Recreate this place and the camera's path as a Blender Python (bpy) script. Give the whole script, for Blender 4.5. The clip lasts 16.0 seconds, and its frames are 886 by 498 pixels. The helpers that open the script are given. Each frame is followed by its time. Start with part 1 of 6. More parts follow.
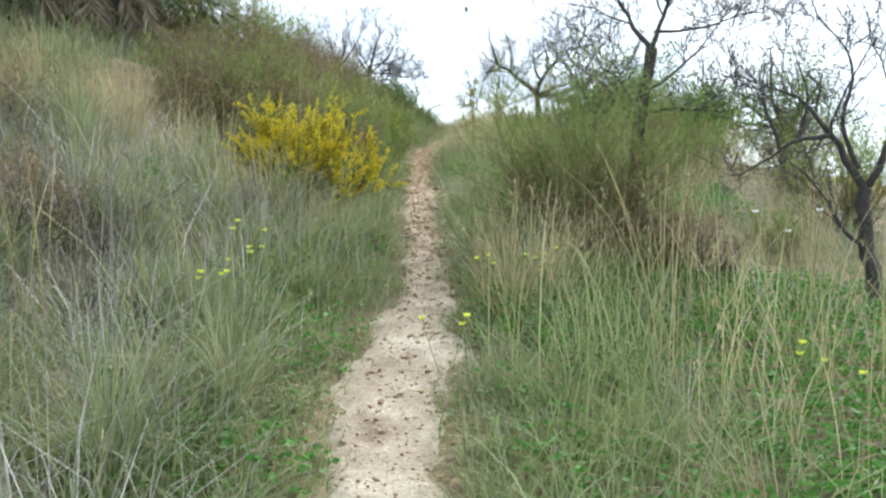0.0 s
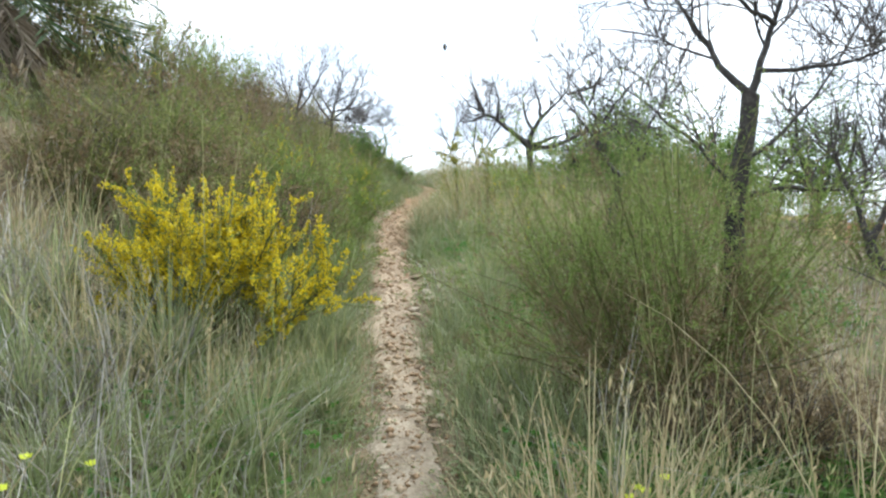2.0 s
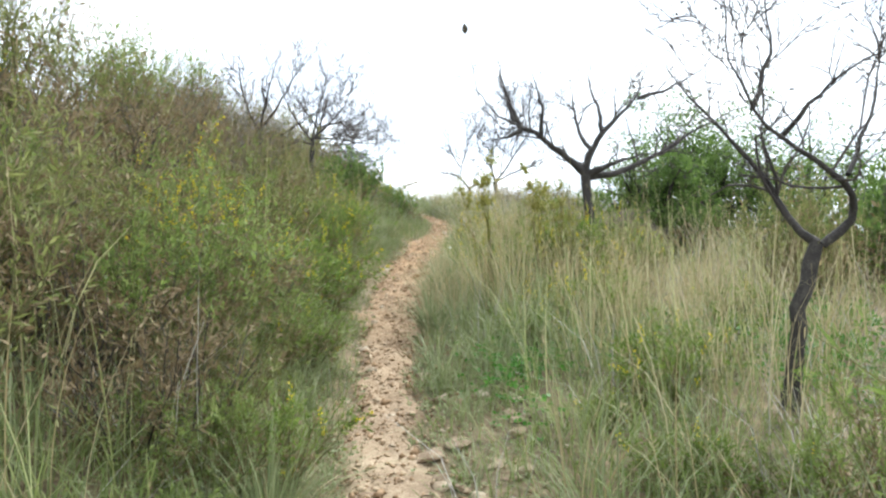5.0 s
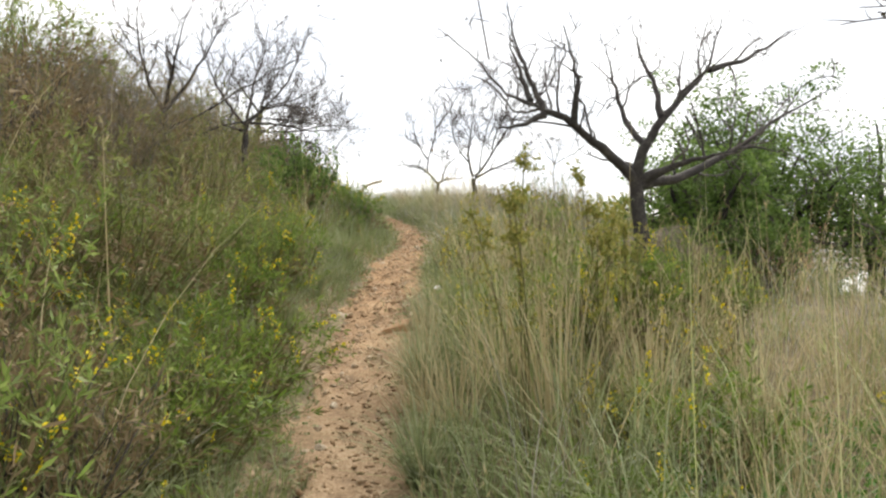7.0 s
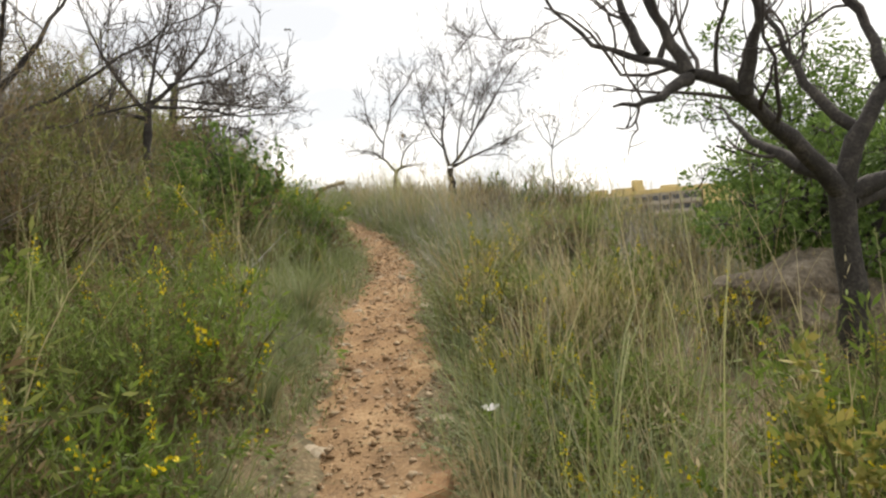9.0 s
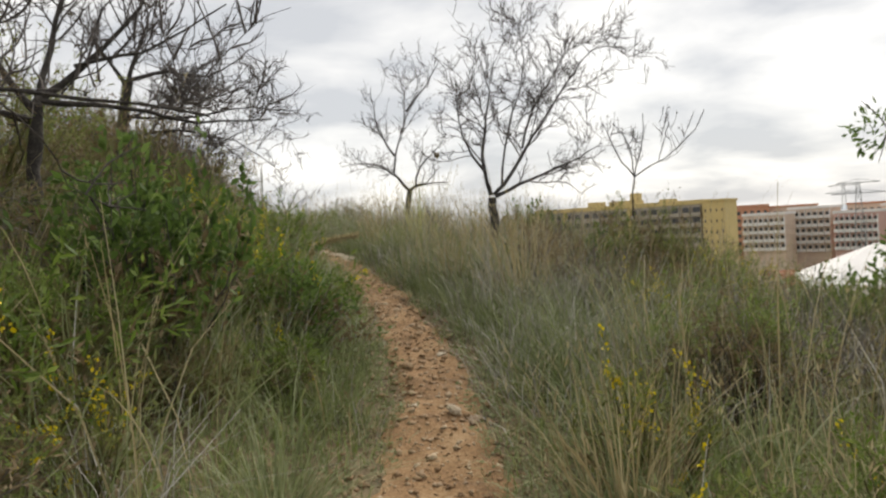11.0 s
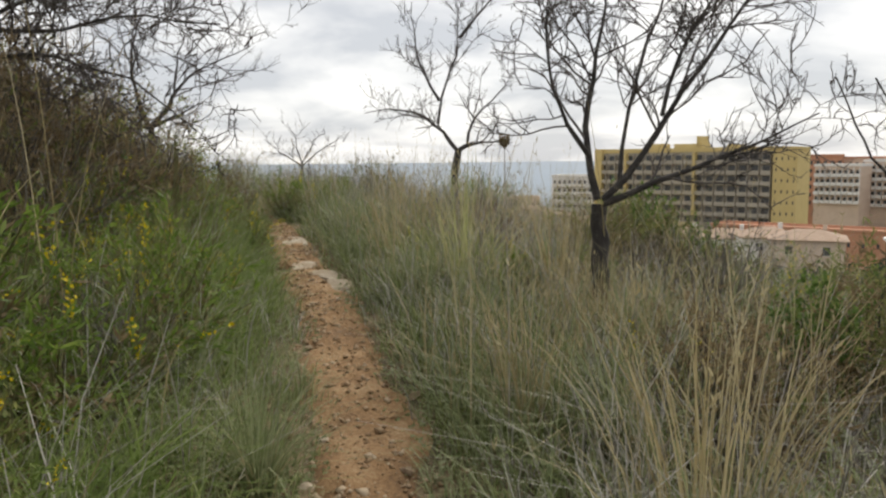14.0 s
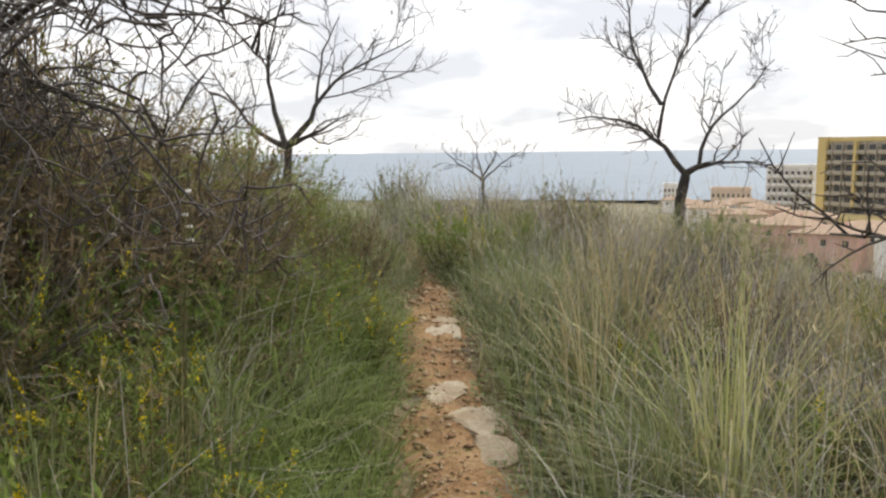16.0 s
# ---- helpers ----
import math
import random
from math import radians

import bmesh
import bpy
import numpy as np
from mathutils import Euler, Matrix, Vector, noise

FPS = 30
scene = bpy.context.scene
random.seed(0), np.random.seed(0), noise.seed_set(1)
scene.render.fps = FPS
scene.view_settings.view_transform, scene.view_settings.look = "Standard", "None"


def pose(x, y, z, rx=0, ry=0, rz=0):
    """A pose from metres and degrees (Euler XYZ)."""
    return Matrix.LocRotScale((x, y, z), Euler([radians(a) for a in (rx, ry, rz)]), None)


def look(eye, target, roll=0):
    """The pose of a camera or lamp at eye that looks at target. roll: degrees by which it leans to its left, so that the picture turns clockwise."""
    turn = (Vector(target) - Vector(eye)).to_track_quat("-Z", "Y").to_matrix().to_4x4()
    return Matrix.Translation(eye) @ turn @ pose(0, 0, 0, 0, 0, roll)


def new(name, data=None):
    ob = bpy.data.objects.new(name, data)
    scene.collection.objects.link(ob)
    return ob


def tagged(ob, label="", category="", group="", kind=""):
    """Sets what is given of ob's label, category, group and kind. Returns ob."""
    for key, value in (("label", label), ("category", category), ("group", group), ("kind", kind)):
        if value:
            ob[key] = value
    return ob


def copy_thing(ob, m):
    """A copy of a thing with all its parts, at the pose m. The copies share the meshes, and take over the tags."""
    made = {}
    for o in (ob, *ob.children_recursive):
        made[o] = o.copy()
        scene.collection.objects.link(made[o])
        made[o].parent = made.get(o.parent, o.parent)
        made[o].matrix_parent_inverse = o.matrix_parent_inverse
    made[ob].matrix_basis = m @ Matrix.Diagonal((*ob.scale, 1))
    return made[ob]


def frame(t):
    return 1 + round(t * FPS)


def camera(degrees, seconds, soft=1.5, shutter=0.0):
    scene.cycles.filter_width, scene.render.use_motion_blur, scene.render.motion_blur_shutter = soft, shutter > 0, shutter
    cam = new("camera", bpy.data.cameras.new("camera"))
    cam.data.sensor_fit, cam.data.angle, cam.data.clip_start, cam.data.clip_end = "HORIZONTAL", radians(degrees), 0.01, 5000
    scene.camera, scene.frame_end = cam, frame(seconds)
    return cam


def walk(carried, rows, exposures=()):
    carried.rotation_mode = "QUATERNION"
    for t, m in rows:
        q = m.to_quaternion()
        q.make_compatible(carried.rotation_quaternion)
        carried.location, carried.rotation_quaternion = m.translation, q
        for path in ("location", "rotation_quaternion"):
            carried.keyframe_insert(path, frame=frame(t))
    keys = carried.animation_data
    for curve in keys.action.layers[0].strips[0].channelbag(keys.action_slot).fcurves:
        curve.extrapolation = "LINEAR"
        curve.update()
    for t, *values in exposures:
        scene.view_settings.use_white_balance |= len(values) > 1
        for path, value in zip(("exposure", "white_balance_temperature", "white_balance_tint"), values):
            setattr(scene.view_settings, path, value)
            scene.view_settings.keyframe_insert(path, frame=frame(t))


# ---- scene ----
cam = camera(60.1, 16.0, soft=2.4)
METRES, EYE, TILT, LEAN, TURN = 20.0, 1.5, -2.8, 2.0, 0.0
ROWS = [
    (0.0, 0.0, 0.0, 0.0, -0.0, 0.0, -0.0),
    (0.5, -0.0003, 0.0289, 0.0067, -1.87, 0.05, 0.3),
    (1.0, -0.0001, 0.0578, 0.0143, -1.08, 1.68, 0.06),
    (1.5, -0.004, 0.0858, 0.0219, -1.75, 2.41, -0.44),
    (2.0, -0.0058, 0.1143, 0.0315, -2.37, 3.0, 0.75),
    (2.5, -0.0115, 0.1411, 0.0376, -4.21, 1.16, 1.44),
    (3.0, -0.0135, 0.171, 0.0439, -5.72, 0.45, 0.73),
    (3.5, -0.013, 0.1984, 0.0507, -5.28, -0.45, 1.28),
    (4.0, -0.0111, 0.2292, 0.0582, -4.83, 0.58, 1.08),
    (4.5, -0.0078, 0.2568, 0.0655, -1.93, 2.14, 1.22),
    (5.0, -0.0067, 0.29, 0.0728, -2.09, 3.99, 1.42),
    (7.5, -0.0144, 0.4547, 0.1081, -6.32, 2.83, 1.99),
    (8.0, -0.0181, 0.4877, 0.1152, -6.22, 2.62, 3.88),
    (8.5, -0.0195, 0.5172, 0.1211, -10.11, 2.12, 2.24),
    (9.0, -0.0202, 0.5507, 0.1299, -9.8, 1.1, 3.94),
    (9.5, -0.0202, 0.5824, 0.1377, -10.71, 2.68, 2.6),
    (10.0, -0.0199, 0.619, 0.1454, -10.44, 1.62, 1.67),
    (12.5, -0.0022, 0.774, 0.18, -10.09, 1.33, 2.68),
    (13.0, 0.0067, 0.805, 0.1872, -10.77, -0.37, 0.84),
    (13.5, 0.009, 0.8307, 0.1921, -7.17, -2.19, 1.59),
    (14.0, 0.0118, 0.8594, 0.1955, -6.32, -3.59, -1.11),
    (14.5, 0.0141, 0.888, 0.2018, -1.01, -4.77, -2.7),
    (15.0, 0.0142, 0.9194, 0.2089, 1.68, -3.25, -1.38),
    (15.5, 0.016, 0.9457, 0.2135, 4.28, -3.85, -1.86),
    (16.0, 0.0151, 0.9704, 0.2177, 8.3, -4.84, -1.78),
]
EXPOSURES = [(0.0, 1.66, 5800, 4), (2.0, 1.68, 5850, 5), (4.0, 1.97, 5950, 6), (5.0, 1.85, 6000, 6), (7.5, 1.37, 6900, 10), (9.0, 1.14, 7050, 10), (10.0, 0.8, 6950, 10), (12.5, 0.62, 6800, 10), (14.0, 0.66, 6750, 10), (15.0, 0.95, 6750, 11), (16.0, 0.98, 6750, 11)]
walk(cam, [(t, pose(0, 0, EYE, TILT, LEAN, TURN) @ pose(METRES * x, METRES * y, METRES * z, 90 + pitch, roll, yaw)) for t, x, y, z, yaw, pitch, roll in ROWS], EXPOSURES)

# ---- light ----
SUN_ELEV, SUN_ROT = 48.0, 40.0
world = bpy.data.worlds.new("overcast_sky")
scene.world = world
world.use_nodes = True
wn, wl = world.node_tree.nodes, world.node_tree.links
wn.clear()


def wnode(kind, **values):
    n = wn.new(kind)
    for k, v in values.items():
        n.inputs[k].default_value = v
    return n


sky = wn.new("ShaderNodeTexSky")
sky.sky_type, sky.sun_disc = "NISHITA", False
sky.sun_elevation, sky.sun_rotation = radians(SUN_ELEV), radians(SUN_ROT)
sky_dim = wn.new("ShaderNodeVectorMath")
sky_dim.operation = "SCALE"
sky_dim.inputs["Scale"].default_value = 0.10
wl.new(sky.outputs[0], sky_dim.inputs[0])
geo = wn.new("ShaderNodeTexCoord")
sep = wn.new("ShaderNodeSeparateXYZ")
wl.new(geo.outputs["Generated"], sep.inputs[0])
lift = wn.new("ShaderNodeMath")
lift.operation, lift.inputs[1].default_value = "ADD", 0.22
wl.new(sep.outputs[2], lift.inputs[0])
lift2 = wn.new("ShaderNodeMath")
lift2.operation, lift2.inputs[1].default_value = "MAXIMUM", 0.1
wl.new(lift.outputs[0], lift2.inputs[0])
flat = wn.new("ShaderNodeVectorMath")
flat.operation = "DIVIDE"
comb = wn.new("ShaderNodeCombineXYZ")
for i in range(3):
    wl.new(lift2.outputs[0], comb.inputs[i])
wl.new(geo.outputs["Generated"], flat.inputs[0])
wl.new(comb.outputs[0], flat.inputs[1])
clouds = wnode("ShaderNodeTexNoise", Scale=1.5, Detail=7.0, Roughness=0.5, Distortion=0.3)
wl.new(flat.outputs[0], clouds.inputs["Vector"])
ramp = wn.new("ShaderNodeValToRGB")
ramp.color_ramp.elements[0].position, ramp.color_ramp.elements[0].color = 0.41, (0.42, 0.44, 0.475, 1)
ramp.color_ramp.elements[1].position, ramp.color_ramp.elements[1].color = 0.73, (0.86, 0.855, 0.84, 1)
wl.new(clouds.outputs[0], ramp.inputs[0])
mixs = wn.new("ShaderNodeMix")
mixs.data_type, mixs.inputs[0].default_value = "RGBA", 0.93
wl.new(sky_dim.outputs[0], mixs.inputs[6])
wl.new(ramp.outputs[0], mixs.inputs[7])
bg = wnode("ShaderNodeBackground", Strength=1.0)
wl.new(mixs.outputs[2], bg.inputs[0])
wl.new(bg.outputs[0], wn.new("ShaderNodeOutputWorld").inputs[0])

sun = new("sun", bpy.data.lights.new("sun", "SUN"))
sun.data.energy, sun.data.angle, sun.data.color = 1.8, radians(20), (1.0, 0.96, 0.9)
sa = radians(SUN_ROT)
se = radians(SUN_ELEV)
sun_way = Vector((math.sin(sa) * math.cos(se), math.cos(sa) * math.cos(se), math.sin(se)))
sun.matrix_world = look(sun_way * 50, (0, 0, 0))


# ---- materials ----
def mat_nodes(name):
    m = bpy.data.materials.new(name)
    m.use_nodes = True
    nt = m.node_tree
    nt.nodes.clear()
    return m, nt, nt.nodes, nt.links


def ramp_node(nodes, stops):
    r = nodes.new("ShaderNodeValToRGB")
    e = r.color_ramp.elements
    while len(e) < len(stops):
        e.new(0.5)
    for el, (p, c) in zip(e, stops):
        el.position, el.color = p, (*c, 1)
    return r


def leaf_mat(name, colours, rough=0.6, see=0.35, patch=1.3):
    """Leaves, blades and twigs: each island its own tint out of a row of colours, with broad patches over the place."""
    m, nt, nodes, links = mat_nodes(name)
    g = nodes.new("ShaderNodeNewGeometry")
    n = nodes.new("ShaderNodeTexNoise")
    n.inputs["Scale"].default_value, n.inputs["Detail"].default_value = patch, 3.0
    tc = nodes.new("ShaderNodeNewGeometry")
    links.new(tc.outputs["Position"], n.inputs["Vector"])
    add = nodes.new("ShaderNodeMath")
    add.operation = "MULTIPLY_ADD"
    add.inputs[1].default_value, add.inputs[2].default_value = 0.7, -0.2
    links.new(g.outputs["Random Per Island"], add.inputs[0])
    a2 = nodes.new("ShaderNodeMath")
    a2.operation = "MULTIPLY_ADD"
    a2.inputs[1].default_value = 0.75
    links.new(n.outputs[0], a2.inputs[0])
    links.new(add.outputs[0], a2.inputs[2])
    k = len(colours)
    r = ramp_node(nodes, [(i / max(1, k - 1), c) for i, c in enumerate(colours)])
    links.new(a2.outputs[0], r.inputs[0])
    b = nodes.new("ShaderNodeBsdfPrincipled")
    b.inputs["Roughness"].default_value = rough
    b.inputs["Specular IOR Level"].default_value = 0.25
    links.new(r.outputs[0], b.inputs["Base Color"])
    out = nodes.new("ShaderNodeOutputMaterial")
    if see:
        t = nodes.new("ShaderNodeBsdfTranslucent")
        links.new(r.outputs[0], t.inputs[0])
        mx = nodes.new("ShaderNodeMixShader")
        mx.inputs[0].default_value = see
        links.new(b.outputs[0], mx.inputs[1])
        links.new(t.outputs[0], mx.inputs[2])
        links.new(mx.outputs[0], out.inputs[0])
    else:
        links.new(b.outputs[0], out.inputs[0])
    return m


def rough_mat(name, stops, scale, rough=0.85, bump=0.4, detail=8.0, fine=None, dist=0.02, spread=False, metal=0.0):
    """Earth, bark, stone and render: a noise at two scales with relief; spread: each object a tint of its own."""
    m, nt, nodes, links = mat_nodes(name)
    tc = nodes.new("ShaderNodeNewGeometry")
    n = nodes.new("ShaderNodeTexNoise")
    n.inputs["Scale"].default_value, n.inputs["Detail"].default_value, n.inputs["Roughness"].default_value = scale, detail, 0.62
    links.new(tc.outputs["Position"], n.inputs["Vector"])
    n2 = nodes.new("ShaderNodeTexNoise")
    n2.inputs["Scale"].default_value, n2.inputs["Detail"].default_value = fine or scale * 9, 4.0
    links.new(tc.outputs["Position"], n2.inputs["Vector"])
    mx = nodes.new("ShaderNodeMath")
    mx.operation, mx.inputs[1].default_value = "MULTIPLY_ADD", 0.4
    links.new(n2.outputs[0], mx.inputs[0])
    m2 = nodes.new("ShaderNodeMath")
    m2.operation, m2.inputs[1].default_value = "MULTIPLY_ADD", 0.6
    links.new(n.outputs[0], m2.inputs[0])
    links.new(mx.outputs[0], m2.inputs[2])
    src = m2.outputs[0]
    if spread:
        oi = nodes.new("ShaderNodeObjectInfo")
        m3 = nodes.new("ShaderNodeMath")
        m3.operation, m3.inputs[1].default_value = "MULTIPLY_ADD", 0.35
        links.new(oi.outputs["Random"], m3.inputs[0])
        m4 = nodes.new("ShaderNodeMath")
        m4.operation, m4.inputs[1].default_value = "ADD", -0.17
        links.new(src, m3.inputs[2])
        links.new(m3.outputs[0], m4.inputs[0])
        src = m4.outputs[0]
    mx.inputs[2].default_value = 0.0
    r = ramp_node(nodes, stops)
    links.new(src, r.inputs[0])
    b = nodes.new("ShaderNodeBsdfPrincipled")
    b.inputs["Roughness"].default_value, b.inputs["Metallic"].default_value = rough, metal
    links.new(r.outputs[0], b.inputs["Base Color"])
    if bump:
        bp = nodes.new("ShaderNodeBump")
        bp.inputs["Strength"].default_value, bp.inputs["Distance"].default_value = bump, dist
        links.new(m2.outputs[0], bp.inputs["Height"])
        links.new(bp.outputs[0], b.inputs["Normal"])
    links.new(b.outputs[0], nodes.new("ShaderNodeOutputMaterial").inputs[0])
    return m


SOIL = rough_mat("litter_soil", [(0.36, (0.06, 0.05, 0.024)), (0.5, (0.14, 0.105, 0.055)), (0.64, (0.27, 0.20, 0.115))], 5.0, 0.95, 0.8, dist=0.03)
BARK = rough_mat("dark_bark", [(0.3, (0.012, 0.010, 0.009)), (0.5, (0.036, 0.031, 0.027)), (0.72, (0.11, 0.095, 0.08))], 16.0, 0.9, 0.9, fine=90, dist=0.012)
TWIG = leaf_mat("grey_twig", [(0.035, 0.030, 0.028), (0.075, 0.064, 0.058), (0.12, 0.105, 0.095)], 0.85, 0.0)
BUD = leaf_mat("old_husk", [(0.05, 0.04, 0.03), (0.10, 0.085, 0.06)], 0.8, 0.1)
STONE = rough_mat("limestone", [(0.25, (0.15, 0.095, 0.055)), (0.5, (0.30, 0.225, 0.145)), (0.75, (0.48, 0.41, 0.31))], 9.0, 0.9, 0.7, fine=60, dist=0.01, spread=True)
PEBBLE = leaf_mat("pebble", [(0.18, 0.105, 0.052), (0.30, 0.20, 0.115), (0.49, 0.39, 0.27)], 0.9, 0.0)
BOULDER = rough_mat("grey_boulder", [(0.3, (0.05, 0.04, 0.028)), (0.5, (0.15, 0.12, 0.085)), (0.7, (0.29, 0.245, 0.18))], 5.0, 0.95, 1.0, fine=40, dist=0.03)
GRASS = leaf_mat("green_grass", [(0.10, 0.14, 0.034), (0.17, 0.22, 0.064), (0.25, 0.295, 0.105), (0.37, 0.37, 0.18)], 0.55, 0.4)
LUSH = leaf_mat("lush_grass_blade", [(0.10, 0.155, 0.035), (0.19, 0.26, 0.065), (0.30, 0.36, 0.13)], 0.55, 0.45)
BLUE_GRASS = leaf_mat("grey_green_grass", [(0.12, 0.15, 0.062), (0.215, 0.25, 0.115), (0.35, 0.37, 0.21)], 0.6, 0.35)
STRAW = leaf_mat("straw", [(0.25, 0.2, 0.1), (0.4, 0.33, 0.18), (0.55, 0.48, 0.3)], 0.65, 0.3)
GREY_STEM = leaf_mat("grey_dead_stem", [(0.15, 0.135, 0.11), (0.33, 0.305, 0.265), (0.58, 0.55, 0.50)], 0.75, 0.15)
GREY_TWIG = leaf_mat("grey_dead_twig", [(0.075, 0.065, 0.055), (0.16, 0.145, 0.125), (0.31, 0.285, 0.25)], 0.8, 0.0)
PALE_GRASS = leaf_mat("pale_green_stalk", [(0.16, 0.20, 0.06), (0.27, 0.30, 0.11), (0.41, 0.41, 0.19), (0.56, 0.51, 0.31)], 0.6, 0.35)
RUST_LEAF = leaf_mat("rusty_leaf_tuft", [(0.10, 0.135, 0.03), (0.24, 0.25, 0.06), (0.42, 0.32, 0.10)], 0.6, 0.4)
CLOVER = leaf_mat("clover_leaf", [(0.045, 0.12, 0.014), (0.075, 0.2, 0.028), (0.13, 0.28, 0.055)], 0.5, 0.4)
BROOM = leaf_mat("broom_needle", [(0.075, 0.115, 0.026), (0.175, 0.24, 0.056), (0.32, 0.37, 0.13)], 0.55, 0.5)
OLIVE_BROOM = leaf_mat("olive_needle", [(0.075, 0.092, 0.026), (0.175, 0.20, 0.056), (0.31, 0.315, 0.12)], 0.6, 0.45)
BROWN_NEEDLE = leaf_mat("brown_needle", [(0.11, 0.075, 0.036), (0.20, 0.145, 0.075), (0.31, 0.245, 0.145)], 0.7, 0.25)
YELLOW = leaf_mat("yellow_flower", [(0.44, 0.33, 0.006), (0.64, 0.50, 0.012), (0.80, 0.67, 0.04)], 0.55, 0.35)
LIME = leaf_mat("lemon_flower", [(0.62, 0.68, 0.06), (0.75, 0.80, 0.12)], 0.5, 0.4)
WHITE_PETAL = leaf_mat("white_petal", [(0.72, 0.70, 0.70), (0.85, 0.83, 0.82)], 0.6, 0.3)
GREEN_STEM = leaf_mat("green_brown_stem", [(0.085, 0.085, 0.032), (0.14, 0.135, 0.055), (0.20, 0.185, 0.085)], 0.8, 0.2)
HERB = leaf_mat("herb_leaf", [(0.055, 0.10, 0.016), (0.135, 0.205, 0.034), (0.25, 0.31, 0.075)], 0.55, 0.45)
EVERGREEN = leaf_mat("evergreen_leaf", [(0.045, 0.08, 0.018), (0.10, 0.165, 0.036), (0.20, 0.28, 0.075)], 0.65, 0.45, patch=2.0)
PALM_DRY = leaf_mat("dry_palm_frond", [(0.10, 0.075, 0.05), (0.20, 0.16, 0.11), (0.30, 0.25, 0.19)], 0.8, 0.2)
PALM_GREEN = leaf_mat("palm_frond", [(0.03, 0.05, 0.02), (0.07, 0.11, 0.04)], 0.5, 0.3)


def trail_mat():
    """Trodden earth: pale and dusty low on the slope, red higher up, with crumbs and a fine relief."""
    m, nt, nodes, links = mat_nodes("trodden_earth")
    g = nodes.new("ShaderNodeNewGeometry")
    sp = nodes.new("ShaderNodeSeparateXYZ")
    links.new(g.outputs["Position"], sp.inputs[0])
    n = nodes.new("ShaderNodeTexNoise")
    n.inputs["Scale"].default_value, n.inputs["Detail"].default_value = 4.5, 8.0
    links.new(g.outputs["Position"], n.inputs["Vector"])
    f = nodes.new("ShaderNodeTexNoise")
    f.inputs["Scale"].default_value, f.inputs["Detail"].default_value, f.inputs["Roughness"].default_value = 55.0, 6.0, 0.7
    links.new(g.outputs["Position"], f.inputs["Vector"])
    along = nodes.new("ShaderNodeMapRange")
    along.inputs[1].default_value, along.inputs[2].default_value = 6.5, 17.0
    wob = nodes.new("ShaderNodeMath")
    wob.operation, wob.inputs[1].default_value = "MULTIPLY_ADD", 3.0
    links.new(n.outputs[0], wob.inputs[0])
    links.new(sp.outputs[1], wob.inputs[2])
    links.new(wob.outputs[0], along.inputs[0])
    pale = ramp_node(nodes, [(0.37, (0.17, 0.125, 0.08)), (0.5, (0.31, 0.25, 0.175)), (0.63, (0.48, 0.41, 0.31))])
    red = ramp_node(nodes, [(0.37, (0.13, 0.072, 0.032)), (0.5, (0.27, 0.155, 0.068)), (0.63, (0.40, 0.265, 0.14))])
    mixv = nodes.new("ShaderNodeMath")
    mixv.operation, mixv.inputs[1].default_value = "MULTIPLY_ADD", 0.5
    half = nodes.new("ShaderNodeMath")
    half.operation, half.inputs[1].default_value = "MULTIPLY", 0.5
    links.new(n.outputs[0], half.inputs[0])
    links.new(f.outputs[0], mixv.inputs[0])
    links.new(half.outputs[0], mixv.inputs[2])
    links.new(mixv.outputs[0], pale.inputs[0])
    links.new(mixv.outputs[0], red.inputs[0])
    mx = nodes.new("ShaderNodeMix")
    mx.data_type = "RGBA"
    links.new(along.outputs[0], mx.inputs[0])
    links.new(pale.outputs[0], mx.inputs[6])
    links.new(red.outputs[0], mx.inputs[7])
    b = nodes.new("ShaderNodeBsdfPrincipled")
    b.inputs["Roughness"].default_value = 0.95
    links.new(mx.outputs[2], b.inputs["Base Color"])
    bp = nodes.new("ShaderNodeBump")
    bp.inputs["Strength"].default_value, bp.inputs["Distance"].default_value = 0.9, 0.02
    links.new(mixv.outputs[0], bp.inputs["Height"])
    links.new(bp.outputs[0], b.inputs["Normal"])
    links.new(b.outputs[0], nodes.new("ShaderNodeOutputMaterial").inputs[0])
    return m


TRAIL = trail_mat()


# ---- mesh helpers ----
def mesh_np(name, verts, faces):
    """A mesh out of arrays: verts (n, 3) and a list of (m, k) face arrays."""
    me = bpy.data.meshes.new(name)
    verts = np.asarray(verts, dtype=np.float32)
    me.vertices.add(len(verts))
    me.vertices.foreach_set("co", verts.ravel())
    faces = [np.asarray(f, dtype=np.int32) for f in faces if len(f)]
    loops = np.concatenate([f.ravel() for f in faces])
    totals = np.concatenate([np.full(len(f), f.shape[1], dtype=np.int32) for f in faces])
    starts = np.concatenate([[0], np.cumsum(totals)[:-1]]).astype(np.int32)
    me.loops.add(len(loops))
    me.loops.foreach_set("vertex_index", loops)
    me.polygons.add(len(totals))
    me.polygons.foreach_set("loop_start", starts)
    me.update(calc_edges=True)
    me.validate()
    return me


def smooth(me):
    me.polygons.foreach_set("use_smooth", np.ones(len(me.polygons), dtype=bool))
    return me


def part_np(name, verts, faces, material, parent=None, label="", shade=False):
    me = mesh_np(name, verts, faces)
    if shade:
        smooth(me)
    me.materials.append(material)
    ob = new(name, me)
    if parent is not None:
        ob.parent = parent
    if label:
        ob["label"] = label
    return ob


def part(name, bm, material, parent=None, label=""):
    me = bpy.data.meshes.new(name)
    bm.to_mesh(me)
    bm.free()
    me.materials.append(material)
    ob = new(name, me)
    if parent is not None:
        ob.parent = parent
    if label:
        ob["label"] = label
    return ob


